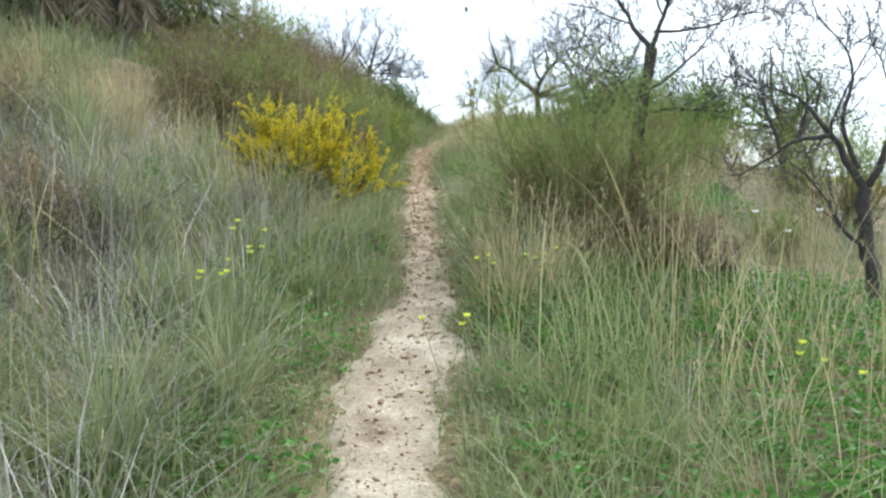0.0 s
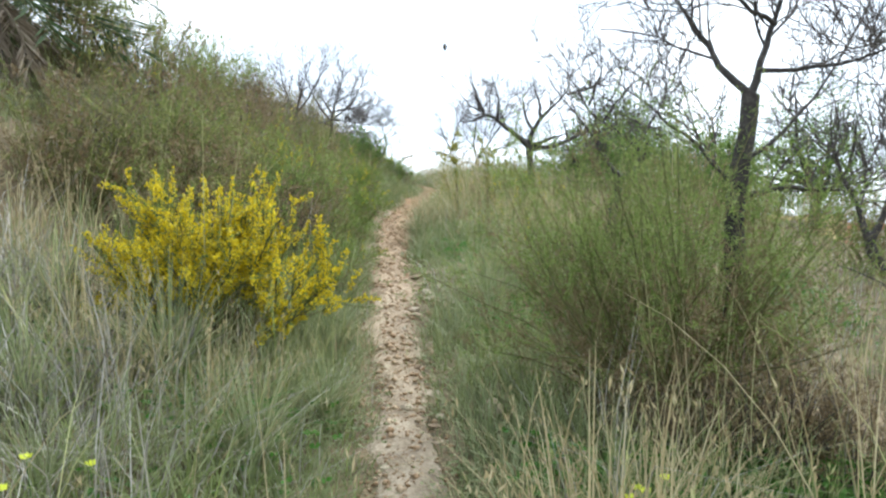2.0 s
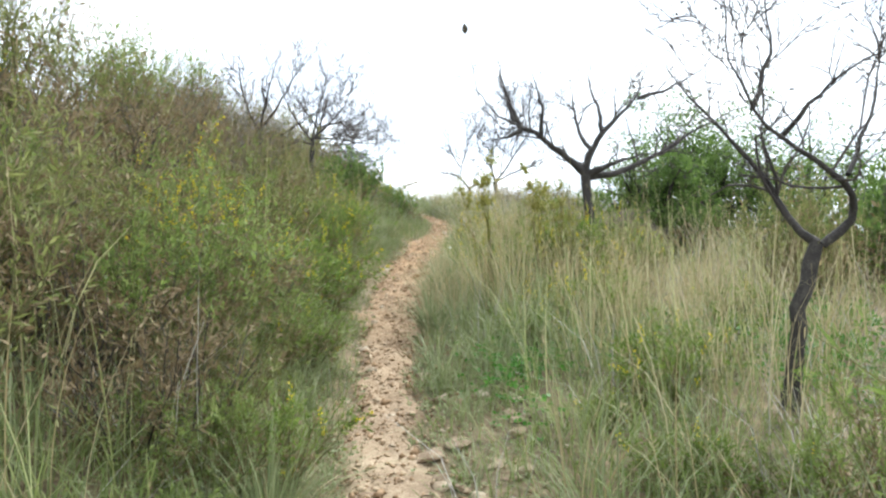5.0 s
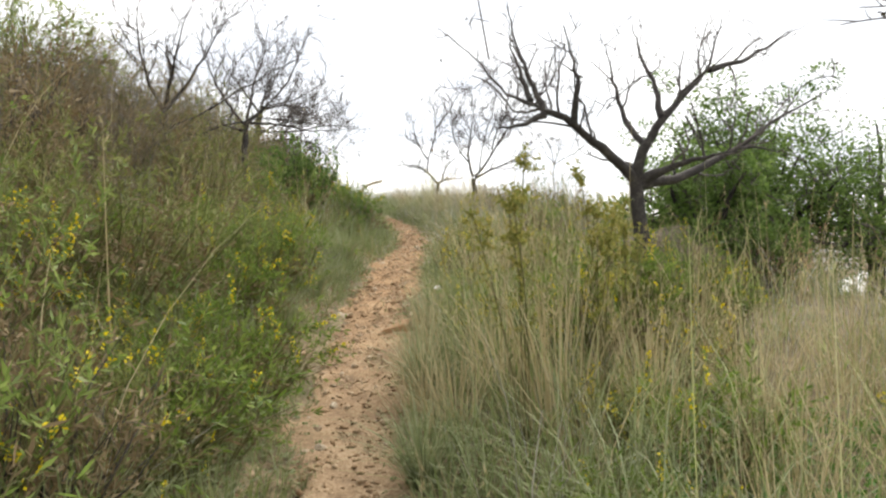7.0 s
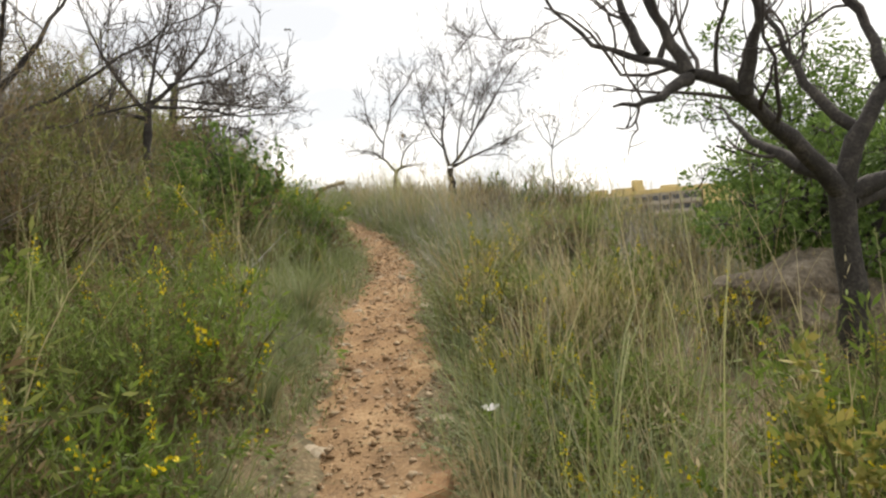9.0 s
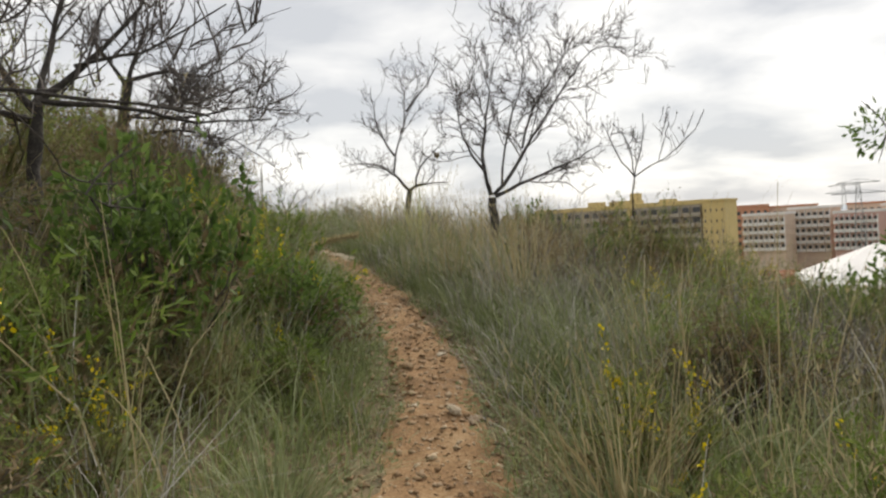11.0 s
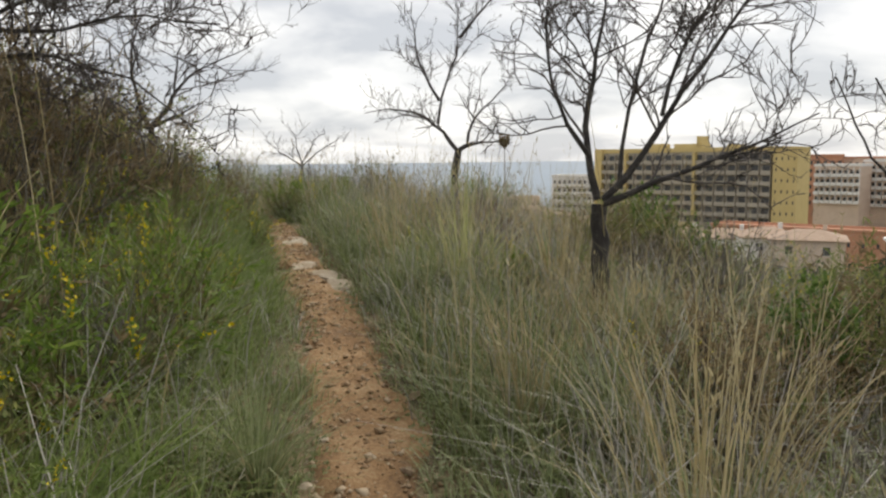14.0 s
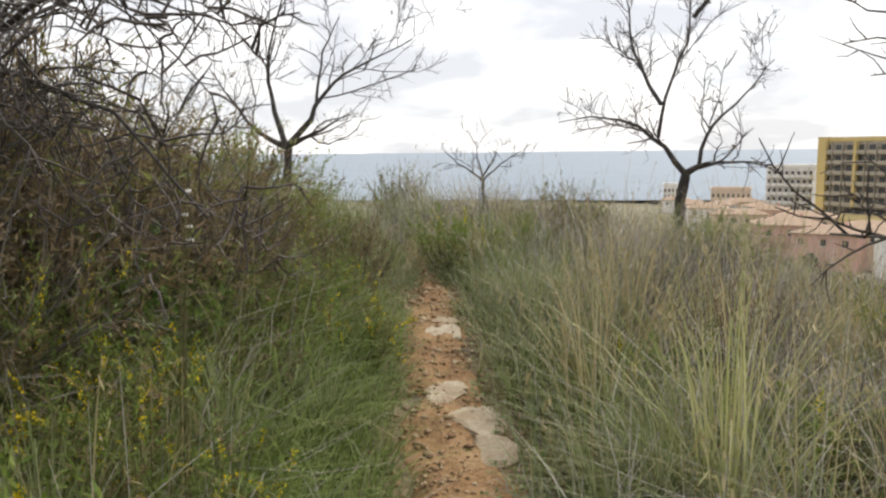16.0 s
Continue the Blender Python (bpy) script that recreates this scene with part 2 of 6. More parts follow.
def box_into(bm, x0, y0, z0, x1, y1, z1):
    vs = [bm.verts.new(p) for p in ((x0, y0, z0), (x1, y0, z0), (x1, y1, z0), (x0, y1, z0), (x0, y0, z1), (x1, y0, z1), (x1, y1, z1), (x0, y1, z1))]
    for q in ((0, 3, 2, 1), (4, 5, 6, 7), (0, 1, 5, 4), (1, 2, 6, 5), (2, 3, 7, 6), (3, 0, 4, 7)):
        bm.faces.new([vs[i] for i in q])


def box(name, lo, hi, material, parent=None, label=""):
    bm = bmesh.new()
    box_into(bm, *lo, *hi)
    return part(name, bm, material, parent, label)


def wave(x, y, seed=0.0):
    """A smooth random field of about -1 to 1, wavelengths of a metre or so."""
    return (np.sin(1.7 * x + 0.6 * y + seed) + np.sin(-0.9 * x + 1.9 * y + 2.1 * seed + 1) + np.sin(2.9 * x - 2.3 * y + seed * 3.3 + 2) * 0.6
            + np.sin(4.7 * x + 3.9 * y + seed * 1.7 + 4) * 0.4) / 3.0


# ---- the lie of the land ----
Y_P = np.array([-40, -8, 0, 2.3, 4.6, 5.8, 9.1, 12.4, 15.5, 17.2, 19.4, 21.5, 23.0, 26.0, 29.0, 33.0, 40.0, 60.0, 120.0, 220, 420, 800, 5000.0])
Z_P = np.array([-7, -1.5, 0, 0.50, 0.92, 1.15, 1.74, 2.32, 2.84, 3.10, 3.42, 3.64, 3.86, 4.12, 4.10, 3.4, 0.6, -6.0, -14.0, -19, -22, -34, -60.0])
Y_T = np.array([-6, 0, 2.8, 5, 7, 8.5, 11, 12.8, 14, 15.5, 17, 18.5, 20, 21.5, 23, 25, 27, 30, 34.0])
X_T = np.array([-0.3, -0.27, -0.26, -0.14, -0.20, -0.28, -0.32, -0.30, -0.18, -0.02, 0.24, 0.42, 0.40, 0.20, -0.10, -0.45, -1.3, -2.8, -5.0])
Y_W = np.array([-6, 2, 3.8, 5.5, 8, 11, 13, 15.5, 17.5, 20, 23.8, 24.5, 25.0, 30.0])
W_T = np.array([0.19, 0.18, 0.25, 0.13, 0.17, 0.18, 0.27, 0.29, 0.21, 0.18, 0.17, 0.12, 0.02, 0.02])


def soft_interp(y, ys, zs, r):
    return sum(np.interp(y + d * r, ys, zs) for d in (-1, -0.5, 0, 0.5, 1)) / 5


def trail_x(y):
    return soft_interp(y, Y_T, X_T, 0.7)


def trail_w(y):
    return np.interp(y, Y_W, W_T)


def ground(x, y):
    """Height of the ground: the line walked, the bank on one side and the fall on the other."""
    x, y = np.asarray(x, dtype=float), np.asarray(y, dtype=float)
    base = soft_interp(y, Y_P, Z_P, 0.8)
    d = x - trail_x(np.clip(y, -6, 34))
    left = np.clip(-d - 0.28, 0, None)
    right = np.clip(d - 0.30, 0, None)
    steep = np.interp(y, [-4, 2, 5.5, 8.5, 13, 18, 21, 26, 32], [0.16, 0.20, 0.29, 0.52, 0.58, 0.40, 0.20, 0.03, -0.05])
    bank = steep * left
    bank = np.where(bank > 2.6, 2.6 + (bank - 2.6) * 0.25, bank)
    bank = np.where(left > 9, bank - (left - 9) * 0.3, bank)
    fall = np.interp(y, [-4, 3, 6, 9, 13, 17, 20, 26], [-0.12, -0.15, -0.10, -0.03, -0.05, -0.07, -0.07, -0.06])
    drop = fall * right - 0.030 * np.clip(right - 3.0, 0, None) ** 2 - np.interp(y, [15, 19], [0, 0.035]) * np.minimum(right, 6) ** 2
    near = np.clip((60 - y) / 30, 0, 1)
    drop = np.maximum(drop, np.minimum(-18.5 - base, 0.0))
    hollow = -0.05 * np.exp(-(d / 0.3) ** 2)
    bumps = 0.05 * wave(x, y, 1.0) * np.clip((np.abs(d) - 0.3) / 0.8, 0, 1) + 0.22 * wave(x * 1.1, y * 1.0, 3.0) * np.clip((-d - 1.0) / 1.0, 0, 1)
    return base + (bank + drop + hollow + bumps) * near + (1 - near) * np.clip(-0.02 * right, -4, 0)


def gz(x, y):
    return float(ground(np.array([x]), np.array([y]))[0])


def spaced(lo, hi, step, far_lo, far_hi, grow):
    mid = list(np.arange(lo, hi, step))
    s, v = step, hi
    while v < far_hi:
        mid.append(v)
        s *= grow
        v += s
    s, v = step, lo
    while v > far_lo:
        s *= grow
        v -= s
        mid.insert(0, v)
    return np.array(mid)


gx, gy = spaced(-4, 6, 0.14, -2600, 2600, 1.16), spaced(-3, 33, 0.16, -300, 4600, 1.14)
GX, GY = np.meshgrid(gx, gy)
nx, ny = len(gx), len(gy)
GV = np.stack([GX, GY, ground(GX, GY)], axis=-1).reshape(-1, 3)
ids = np.arange(nx * ny).reshape(ny, nx)
GF = np.stack([ids[:-1, :-1], ids[:-1, 1:], ids[1:, 1:], ids[1:, :-1]], axis=-1).reshape(-1, 4)
FAR_SOIL = rough_mat("distant_scrub", [(0.35, (0.10, 0.11, 0.05)), (0.55, (0.19, 0.165, 0.10)), (0.7, (0.30, 0.26, 0.19))], 0.08, 0.95, 0.0, fine=0.9)
land = part_np("ground", GV, [GF], SOIL, shade=True)
land.data.materials.append(FAR_SOIL)
land.data.polygons.foreach_set("material_index", (GV[GF[:, 0], 1] > 45).astype(np.int32))
tagged(land, "hillside soil covered in dry litter and grass", "ground", kind="structure")


def path_top(x, y, u):
    """Height of the trodden earth: a low crown that sinks into the soil at the edges, with dents and crumbs."""
    return ground(x, y) + 0.035 - 0.085 * u ** 3 + 0.018 * wave(x * 5, y * 5, 3.0) + 0.011 * wave(x * 19, y * 17, 4.0) + 0.006 * wave(x * 41, y * 37, 6.0)


ty = np.arange(-5, 25.0, 0.05)
tu = np.linspace(-1, 1, 25)
TY, TU = np.meshgrid(ty, tu, indexing="ij")
edge = trail_w(TY) * (1.4 + 0.5 * wave(TY * 1.7, np.sign(TU) * 2.0, 5.0) + 0.34 * wave(TY * 4.3, np.sign(TU) * 3.0, 2.0) + 0.14 * wave(TY * 11, np.sign(TU) * 5.0, 8.0))
TX = trail_x(TY) + TU * edge
TZ = path_top(TX, TY, np.abs(TU))
TV = np.stack([TX, TY, TZ], axis=-1).reshape(-1, 3)
a, b_ = TX.shape
ids = np.arange(a * b_).reshape(a, b_)
TF = np.stack([ids[:-1, :-1], ids[:-1, 1:], ids[1:, 1:], ids[1:, :-1]], axis=-1).reshape(-1, 4)
tagged(part_np("path", TV, [TF], TRAIL, shade=True), "narrow trodden footpath of pale to red stony earth", "path", kind="structure")


# ---- plants: ribbons and tubes ----
def ribbons(rng, roots, height, lean, width, segs=3, droop=0.8, azim=None):
    """Grass blades or needles: each a tapering ribbon that bends over as it rises."""
    n = len(roots)
    az = rng.uniform(0, 2 * np.pi, n) if azim is None else azim
    side = az + np.pi / 2 + rng.normal(0, 0.5, n)
    t = np.linspace(0, 1, segs + 1)
    out = (lean[:, None] * height[:, None]) * t[None] ** (1 + droop)
    up = height[:, None] * (t[None] - 0.35 * np.clip(lean, 0, 1.6)[:, None] * t[None] ** 3)
    px = roots[:, 0:1] + np.cos(az)[:, None] * out
    py = roots[:, 1:2] + np.sin(az)[:, None] * out
    pz = roots[:, 2:3] + up
    w = width[:, None] * (1 - 0.75 * t[None] ** 1.5) * 0.5
    sx, sy = np.cos(side)[:, None] * w, np.sin(side)[:, None] * w
    v = np.empty((n, segs + 1, 2, 3), dtype=np.float32)
    v[:, :, 0, 0], v[:, :, 0, 1], v[:, :, 0, 2] = px - sx, py - sy, pz
    v[:, :, 1, 0], v[:, :, 1, 1], v[:, :, 1, 2] = px + sx, py + sy, pz
    k = 2 * (segs + 1)
    base = (np.arange(n) * k)[:, None]
    q = np.concatenate([base + np.array([[2 * s, 2 * s + 1, 2 * s + 3, 2 * s + 2]]) for s in range(segs)], axis=1).reshape(-1, 4)
    tip = np.stack([px[:, -1], py[:, -1], pz[:, -1]], axis=1)
    return v.reshape(-1, 3), q, tip


def leaves(rng, pos, way, length, width):
    """Small leaves: one folded quad each, from pos along way."""
    n = len(pos)
    way = way / np.maximum(np.linalg.norm(way, axis=1, keepdims=True), 1e-6)
    r = rng.normal(size=(n, 3))
    s = np.cross(way, r)
    s /= np.maximum(np.linalg.norm(s, axis=1, keepdims=True), 1e-6)
    L, W = np.asarray(length).reshape(-1, 1), np.asarray(width).reshape(-1, 1)
    v = np.empty((n, 4, 3), dtype=np.float32)
    v[:, 0], v[:, 2] = pos, pos + way * L
    v[:, 1], v[:, 3] = pos + way * L * 0.5 + s * W * 0.5, pos + way * L * 0.45 - s * W * 0.5
    return v.reshape(-1, 3), np.arange(n * 4).reshape(-1, 4)


def join(chunks):
    vs, fs, k = [], [], 0
    for v, f in chunks:
        vs.append(v)
        fs.append(f + k)
        k += len(v)
    return np.concatenate(vs), np.concatenate(fs)


def tube(points, radii, sides):
    """A tapering tube along a line."""
    p = np.asarray(points, dtype=float)
    d = np.gradient(p, axis=0)
    d /= np.maximum(np.linalg.norm(d, axis=1, keepdims=True), 1e-9)
    ref = np.array([0.31, 0.87, 0.38]) if abs(d[0, 2]) > 0.8 else np.array([0.05, 0.02, 1.0])
    u = np.cross(d, ref)
    size = np.linalg.norm(u, axis=1, keepdims=True)
    u /= np.maximum(size, 1e-9)
    if size.min() < 0.45 and len(p) > 3:
        for i in range(1, len(p)):
            u[i] = u[i - 1] - d[i] * u[i - 1].dot(d[i])
            u[i] /= np.linalg.norm(u[i])
    w = np.cross(d, u)
    a = np.arange(sides) * 2 * np.pi / sides
    r = np.asarray(radii, dtype=float)[:, None, None]
    v = p[:, None] + r * (np.cos(a)[None, :, None] * u[:, None] + np.sin(a)[None, :, None] * w[:, None])
    m = len(p)
    i = np.arange(m - 1)[:, None] * sides
    j = np.arange(sides)[None]
    j2 = (j + 1) % sides
    f = np.stack([i + j, i + j2, i + sides + j2, i + sides + j], axis=-1).reshape(-1, 4)
    return v.reshape(-1, 3), f


def grown(rng, start, way, length, wander, rise, steps):
    """A crooked line from start: it wanders, and turns up (or down) as it goes."""
    pts, d = [np.array(start, dtype=float)], np.array(way, dtype=float)
    d /= np.linalg.norm(d)
    for _ in range(steps):
        d = d + rng.normal(0, wander, 3) + np.array([0, 0, rise])
        d /= np.linalg.norm(d)
        pts.append(pts[-1] + d * length / steps)
    return np.array(pts)


def line_through(waypoints, n):
    w = np.asarray(waypoints, dtype=float)
    s = np.concatenate([[0], np.cumsum(np.linalg.norm(np.diff(w, axis=0), axis=1))])
    t = np.linspace(0, s[-1], n)
    p = np.stack([np.interp(t, s, w[:, i]) for i in range(3)], axis=1)
    for _ in range(2):
        p[1:-1] = (p[:-2] + 2 * p[1:-1] + p[2:]) / 4
    return p


def bare_tree(label, trunk, limbs, seed, thick=0.08, twig=1.0, density=1.0, limb_thick=0.6, upright=0.06, husks=40):
    """A leafless almond tree: crooked trunk, limbs along given lines, then branches, twigs and spurs grown off them. Lines in metres, in the world."""
    rng = np.random.default_rng(seed)
    foot = np.array(trunk[0], dtype=float)
    root = new("bare_tree")
    root.location = foot
    tagged(root, label, "tree", "bare trees on the slope")

    def line(w, n, r0, r1, sides, rough=0.012, taper=1.0):
        p = line_through(np.array(w) - foot, n)
        p[1:-1] += rng.normal(0, rough, p[1:-1].shape)
        return p, r1 + (r0 - r1) * (1 - np.linspace(0, 1, n)) ** taper, sides

    tr, rr, _ = line(trunk, 9, thick * 1.0, thick * 0.82, 10, 0.010)
    rr[0] *= 1.45
    rr[1] *= 1.15
    v, f = tube(tr, rr * (1 + 0.06 * rng.normal(size=len(rr))), 16)
    part_np("trunk", v, [f], BARK, root, shade=True)
    fine, tips = [], []
    for lw in limbs:
        n = max(8, len(lw) * 2 + 2)
        first = np.linalg.norm(np.array(lw[0]) - np.array(trunk[-1])) < 0.12
        r0 = thick * limb_thick * rng.uniform(0.9, 1.05) * (1.0 if first else 0.62)
        p, r, _ = line(lw, n, r0, 0.004, 8, 0.007, 1.15 + 0.05 * len(lw))
        v, f = tube(p, r * (1 + 0.05 * rng.normal(size=len(r))), 11)
        part_np("limb", v, [f], BARK, root, shade=True)
        size = np.linalg.norm(p[-1] - p[0])
        stock = [(p, r, 0)]
        while stock:
            q, qr, depth = stock.pop()
            span = np.sum(np.linalg.norm(np.diff(q, axis=0), axis=1))
            count = int(np.clip(span * (8.0, 11.0, 13.0)[depth] * density, 2, 22))
            for _ in range(count):
                k = rng.uniform(0.18 if depth == 0 else 0.12, 0.98) * (len(q) - 1)
                i = min(int(k), len(q) - 2)
                at = q[i] + (q[i + 1] - q[i]) * (k - i)
                d = q[i + 1] - q[i]
                d = d / np.linalg.norm(d)
                turn = rng.normal(size=3)
                turn -= d * turn.dot(d)
                turn /= np.linalg.norm(turn)
                go = d * rng.uniform(0.35, 0.9) + turn * rng.uniform(0.5, 1.0) + np.array([0, 0, rng.uniform(0.0, 0.5)])
                if depth == 0:
                    ln = rng.uniform(0.3, 0.85) * twig * (0.5 + 0.5 * min(size, 1.6))
                    rad, st = min(qr[i] * 0.45, 0.010), 6
                elif depth == 1:
                    ln, rad, st = rng.uniform(0.12, 0.42) * twig, 0.0042, 4
                else:
                    ln, rad, st = rng.uniform(0.03, 0.15) * twig, 0.0024, 2
                w = grown(rng, at, go, ln, 0.24, upright, st)
                fine.append(tube(w, np.linspace(rad, rad * 0.42, st + 1), 5 if depth == 0 else 3))
                if depth < 2:
                    stock.append((w, np.linspace(rad, rad * 0.4, st + 1), depth + 1))
                else:
                    tips.append(w[-1])
    v, f = join(fine)
    tagged(part_np("twig_tangle", v, [f], TWIG, root, "tangle of thin grey leafless twigs"), kind="stuff")
    if husks and tips:
        tips = np.array(tips)[rng.permutation(len(tips))[:husks]]
        v, f = leaves(rng, np.repeat(tips, 5, axis=0) + rng.normal(0, 0.004, (len(tips) * 5, 3)), rng.normal(size=(len(tips) * 5, 3)) + [0, 0, -0.6], rng.uniform(0.012, 0.03, len(tips) * 5), 0.012)
        tagged(part_np("husk_litter", v, [f], BUD, root, "dark dried almond husks"), kind="stuff")
    return root


def shrub(name, label, seed, height, radius, stems=60, twigs=12, needles=16, leaf=0.026, wide=0.005, mats=(BROOM, TWIG), flowers=None, flower_share=0.0,
          brown=0.0, category="shrub", group="", spread=0.9, upright=0.10):
    """A broom-like bush: many stems from one foot, side twigs along them, and needles on the twigs; some twigs bear flowers or have died back."""
    rng = np.random.default_rng(seed)
    root = new(name)
    tagged(root, label, category, group)
    wood, green, dead, bloom = [], [], [], []
    for _ in range(stems):
        az = rng.uniform(0, 2 * np.pi)
        reach = rng.uniform(0.05, 1.0) ** 0.6 * radius * spread
        top = height * rng.uniform(0.55, 1.0) * np.sqrt(max(0.12, 1 - 0.75 * (reach / radius) ** 2))
        foot = np.array([np.cos(az), np.sin(az), 0]) * reach * 0.28
        end = np.array([np.cos(az) * reach, np.sin(az) * reach, top])
        ln = np.linalg.norm(end - foot)
        p = grown(rng, foot, (end - foot) + np.array([np.cos(az), np.sin(az), 0]) * 0.25 * reach, ln, 0.16, upright, 7)
        wood.append(tube(p[[0, 2, 4, 5, 7]], np.array([0.008, 0.006, 0.0045, 0.0035, 0.0018]), 3))
        died = rng.random() < brown
        if flowers and flower_share > 0.4 and rng.random() < 0.8:
            m = 100
            s = rng.uniform(0.50, 1.0, m) * 6.99
            j = s.astype(int)
            pos = p[j] + (p[j + 1] - p[j]) * (s - j)[:, None] + rng.normal(0, 0.016, (m, 3))
            bloom.append(leaves(rng, pos, rng.normal(size=(m, 3)) + [0, 0, 0.5], rng.uniform(0.009, 0.016, m), rng.uniform(0.008, 0.014, m)))
        for _ in range(twigs):
            k = rng.uniform(0.12, 1.0) ** 0.85 * 6.99
            i = int(k)
            at = p[i] + (p[i + 1] - p[i]) * (k - i)
            d = (p[i + 1] - p[i]) / np.linalg.norm(p[i + 1] - p[i])
            out = d * 0.7 + rng.normal(0, 0.55, 3) + np.array([0, 0, 0.12])
            tl = rng.uniform(0.10, 0.30) * (0.6 + 0.4 * height)
            q = grown(rng, at, out, tl, 0.2, 0.05, 3)
            wood.append(leaves(rng, q[:1], q[-1:] - q[:1], [tl], [0.0032]))
            s = rng.uniform(0.05, 1.0, needles) * 2.999
            j = s.astype(int)
            pos = q[j] + (q[j + 1] - q[j]) * (s - j)[:, None]
            way = (q[j + 1] - q[j]) / np.linalg.norm(q[j + 1] - q[j], axis=1, keepdims=True) * 0.9 + rng.normal(0, 0.6, (needles, 3))
            lv = leaves(rng, pos, way, leaf * rng.uniform(0.6, 1.5, needles), wide * rng.uniform(0.7, 1.4, needles))
            low = at[2] < height * 0.34
            (dead if died or (low and rng.random() < 0.5) else green).append(lv)
            if flowers and (k > 3.6) and rng.random() < flower_share:
                m = 24
                s = rng.uniform(0.1, 1.0, m) * 2.999
                j = s.astype(int)
                pos = q[j] + (q[j + 1] - q[j]) * (s - j)[:, None] + rng.normal(0, 0.008, (m, 3))
                bloom.append(leaves(rng, pos, rng.normal(size=(m, 3)) + [0, 0, 0.5], rng.uniform(0.010, 0.019, m), rng.uniform(0.010, 0.017, m)))
    v, f = join(wood)
    tagged(part_np("branchwork", v, [f], mats[1], root), kind="stuff")
    v, f = join(green or dead)
    tagged(part_np("foliage", v, [f], mats[0], root), kind="stuff")
    if dead and green:
        v, f = join(dead)
        tagged(part_np("withered_foliage", v, [f], BROWN_NEEDLE, root, "withered brown needles low in the bush"), kind="stuff")
    if bloom:
        v, f = join(bloom)
        tagged(part_np("blossom", v, [f], flowers, root, "small bright yellow blossom"), kind="stuff")
    return root


def put(ob, x, y, turn=0.0, size=1.0, sink=0.03, label="", tall=1.0):
    """Stand a thing on the ground."""
    ob.location = (x, y, gz(x, y) - sink)
    ob.rotation_euler = (0, 0, radians(turn))
    ob.scale = (size, size, size * tall)
    if label:
        ob["label"] = label
    return ob


def again(ob, x, y, turn=0.0, size=1.0, sink=0.03, label="", tall=1.0):
    c = copy_thing(ob, pose(0, 0, 0))
    return put(c, x, y, turn, size, sink, label, tall)


# ---- bare trees ----
def T(label, trunk, limbs, seed, **kw):
    return bare_tree(label, trunk, limbs, seed, **kw)


T('dark leafless almond tree with a forked trunk beside the path',
  [(1.82, 13.85, 2.41), (1.78, 13.85, 3), (1.76, 13.85, 3.53)],
  [
    [(1.76, 13.85, 3.53), (1.56, 13.79, 3.71), (1.4, 13.74, 3.84), (1.29, 13.71, 3.93), (1.21, 13.73, 4.01), (1.1, 13.76, 4.03), (1.07, 14.04, 4.15), (0.93, 14.22, 4.23), (0.85, 14.33, 4.4), (0.73, 14.42, 4.6), (0.63, 14.5, 4.69), (0.53, 14.56, 4.83)],
    [(1.1, 13.76, 4.03), (1.06, 13.81, 4.15), (1.01, 13.86, 4.32), (0.97, 13.91, 4.47), (0.94, 13.96, 4.67), (0.93, 14.01, 4.86)],
    [(1.07, 14.04, 4.16), (1.04, 14.12, 4.34), (1, 14.2, 4.53), (0.98, 14.28, 4.73)],
    [(1.29, 13.71, 3.93), (1.31, 13.66, 4.09), (1.31, 13.61, 4.25), (1.25, 13.56, 4.39), (1.2, 13.51, 4.56)],
    [(1.1, 13.76, 4.01), (0.91, 13.66, 3.93), (0.71, 13.56, 3.9)],
    [(1.76, 13.85, 3.54), (1.82, 13.82, 3.78), (1.95, 13.79, 3.97), (2.2, 13.85, 4.16), (2.36, 13.91, 4.31), (2.47, 13.97, 4.5), (2.56, 14.03, 4.73)],
    [(1.95, 13.79, 3.97), (1.97, 13.89, 4.21), (1.93, 13.99, 4.37), (1.91, 14.09, 4.55), (1.92, 14.19, 4.76)],
    [(2.41, 13.97, 4.33), (2.68, 14.07, 4.41), (2.92, 14.17, 4.51), (3.26, 14.27, 4.69)],
    [(1.78, 13.85, 3.5), (2.14, 14, 3.53), (2.52, 14.15, 3.68), (2.94, 14.3, 3.9), (3.39, 14.45, 4.14), (3.86, 14.6, 4.3)],
    [(1.81, 13.85, 3.53), (2.03, 13.75, 3.62), (2.2, 13.65, 3.67), (2.39, 13.55, 3.67)],
    [(1.84, 13.85, 3.79), (1.76, 14, 3.94), (1.76, 14.15, 4.21), (1.78, 14.3, 4.43), (1.79, 14.45, 4.66)],
    [(1.75, 13.85, 3.6), (1.67, 14.1, 3.71), (1.65, 14.35, 3.86), (1.68, 14.6, 4.01)],
  ], 11, thick=0.064, limb_thick=0.70, density=0.75, twig=0.6)
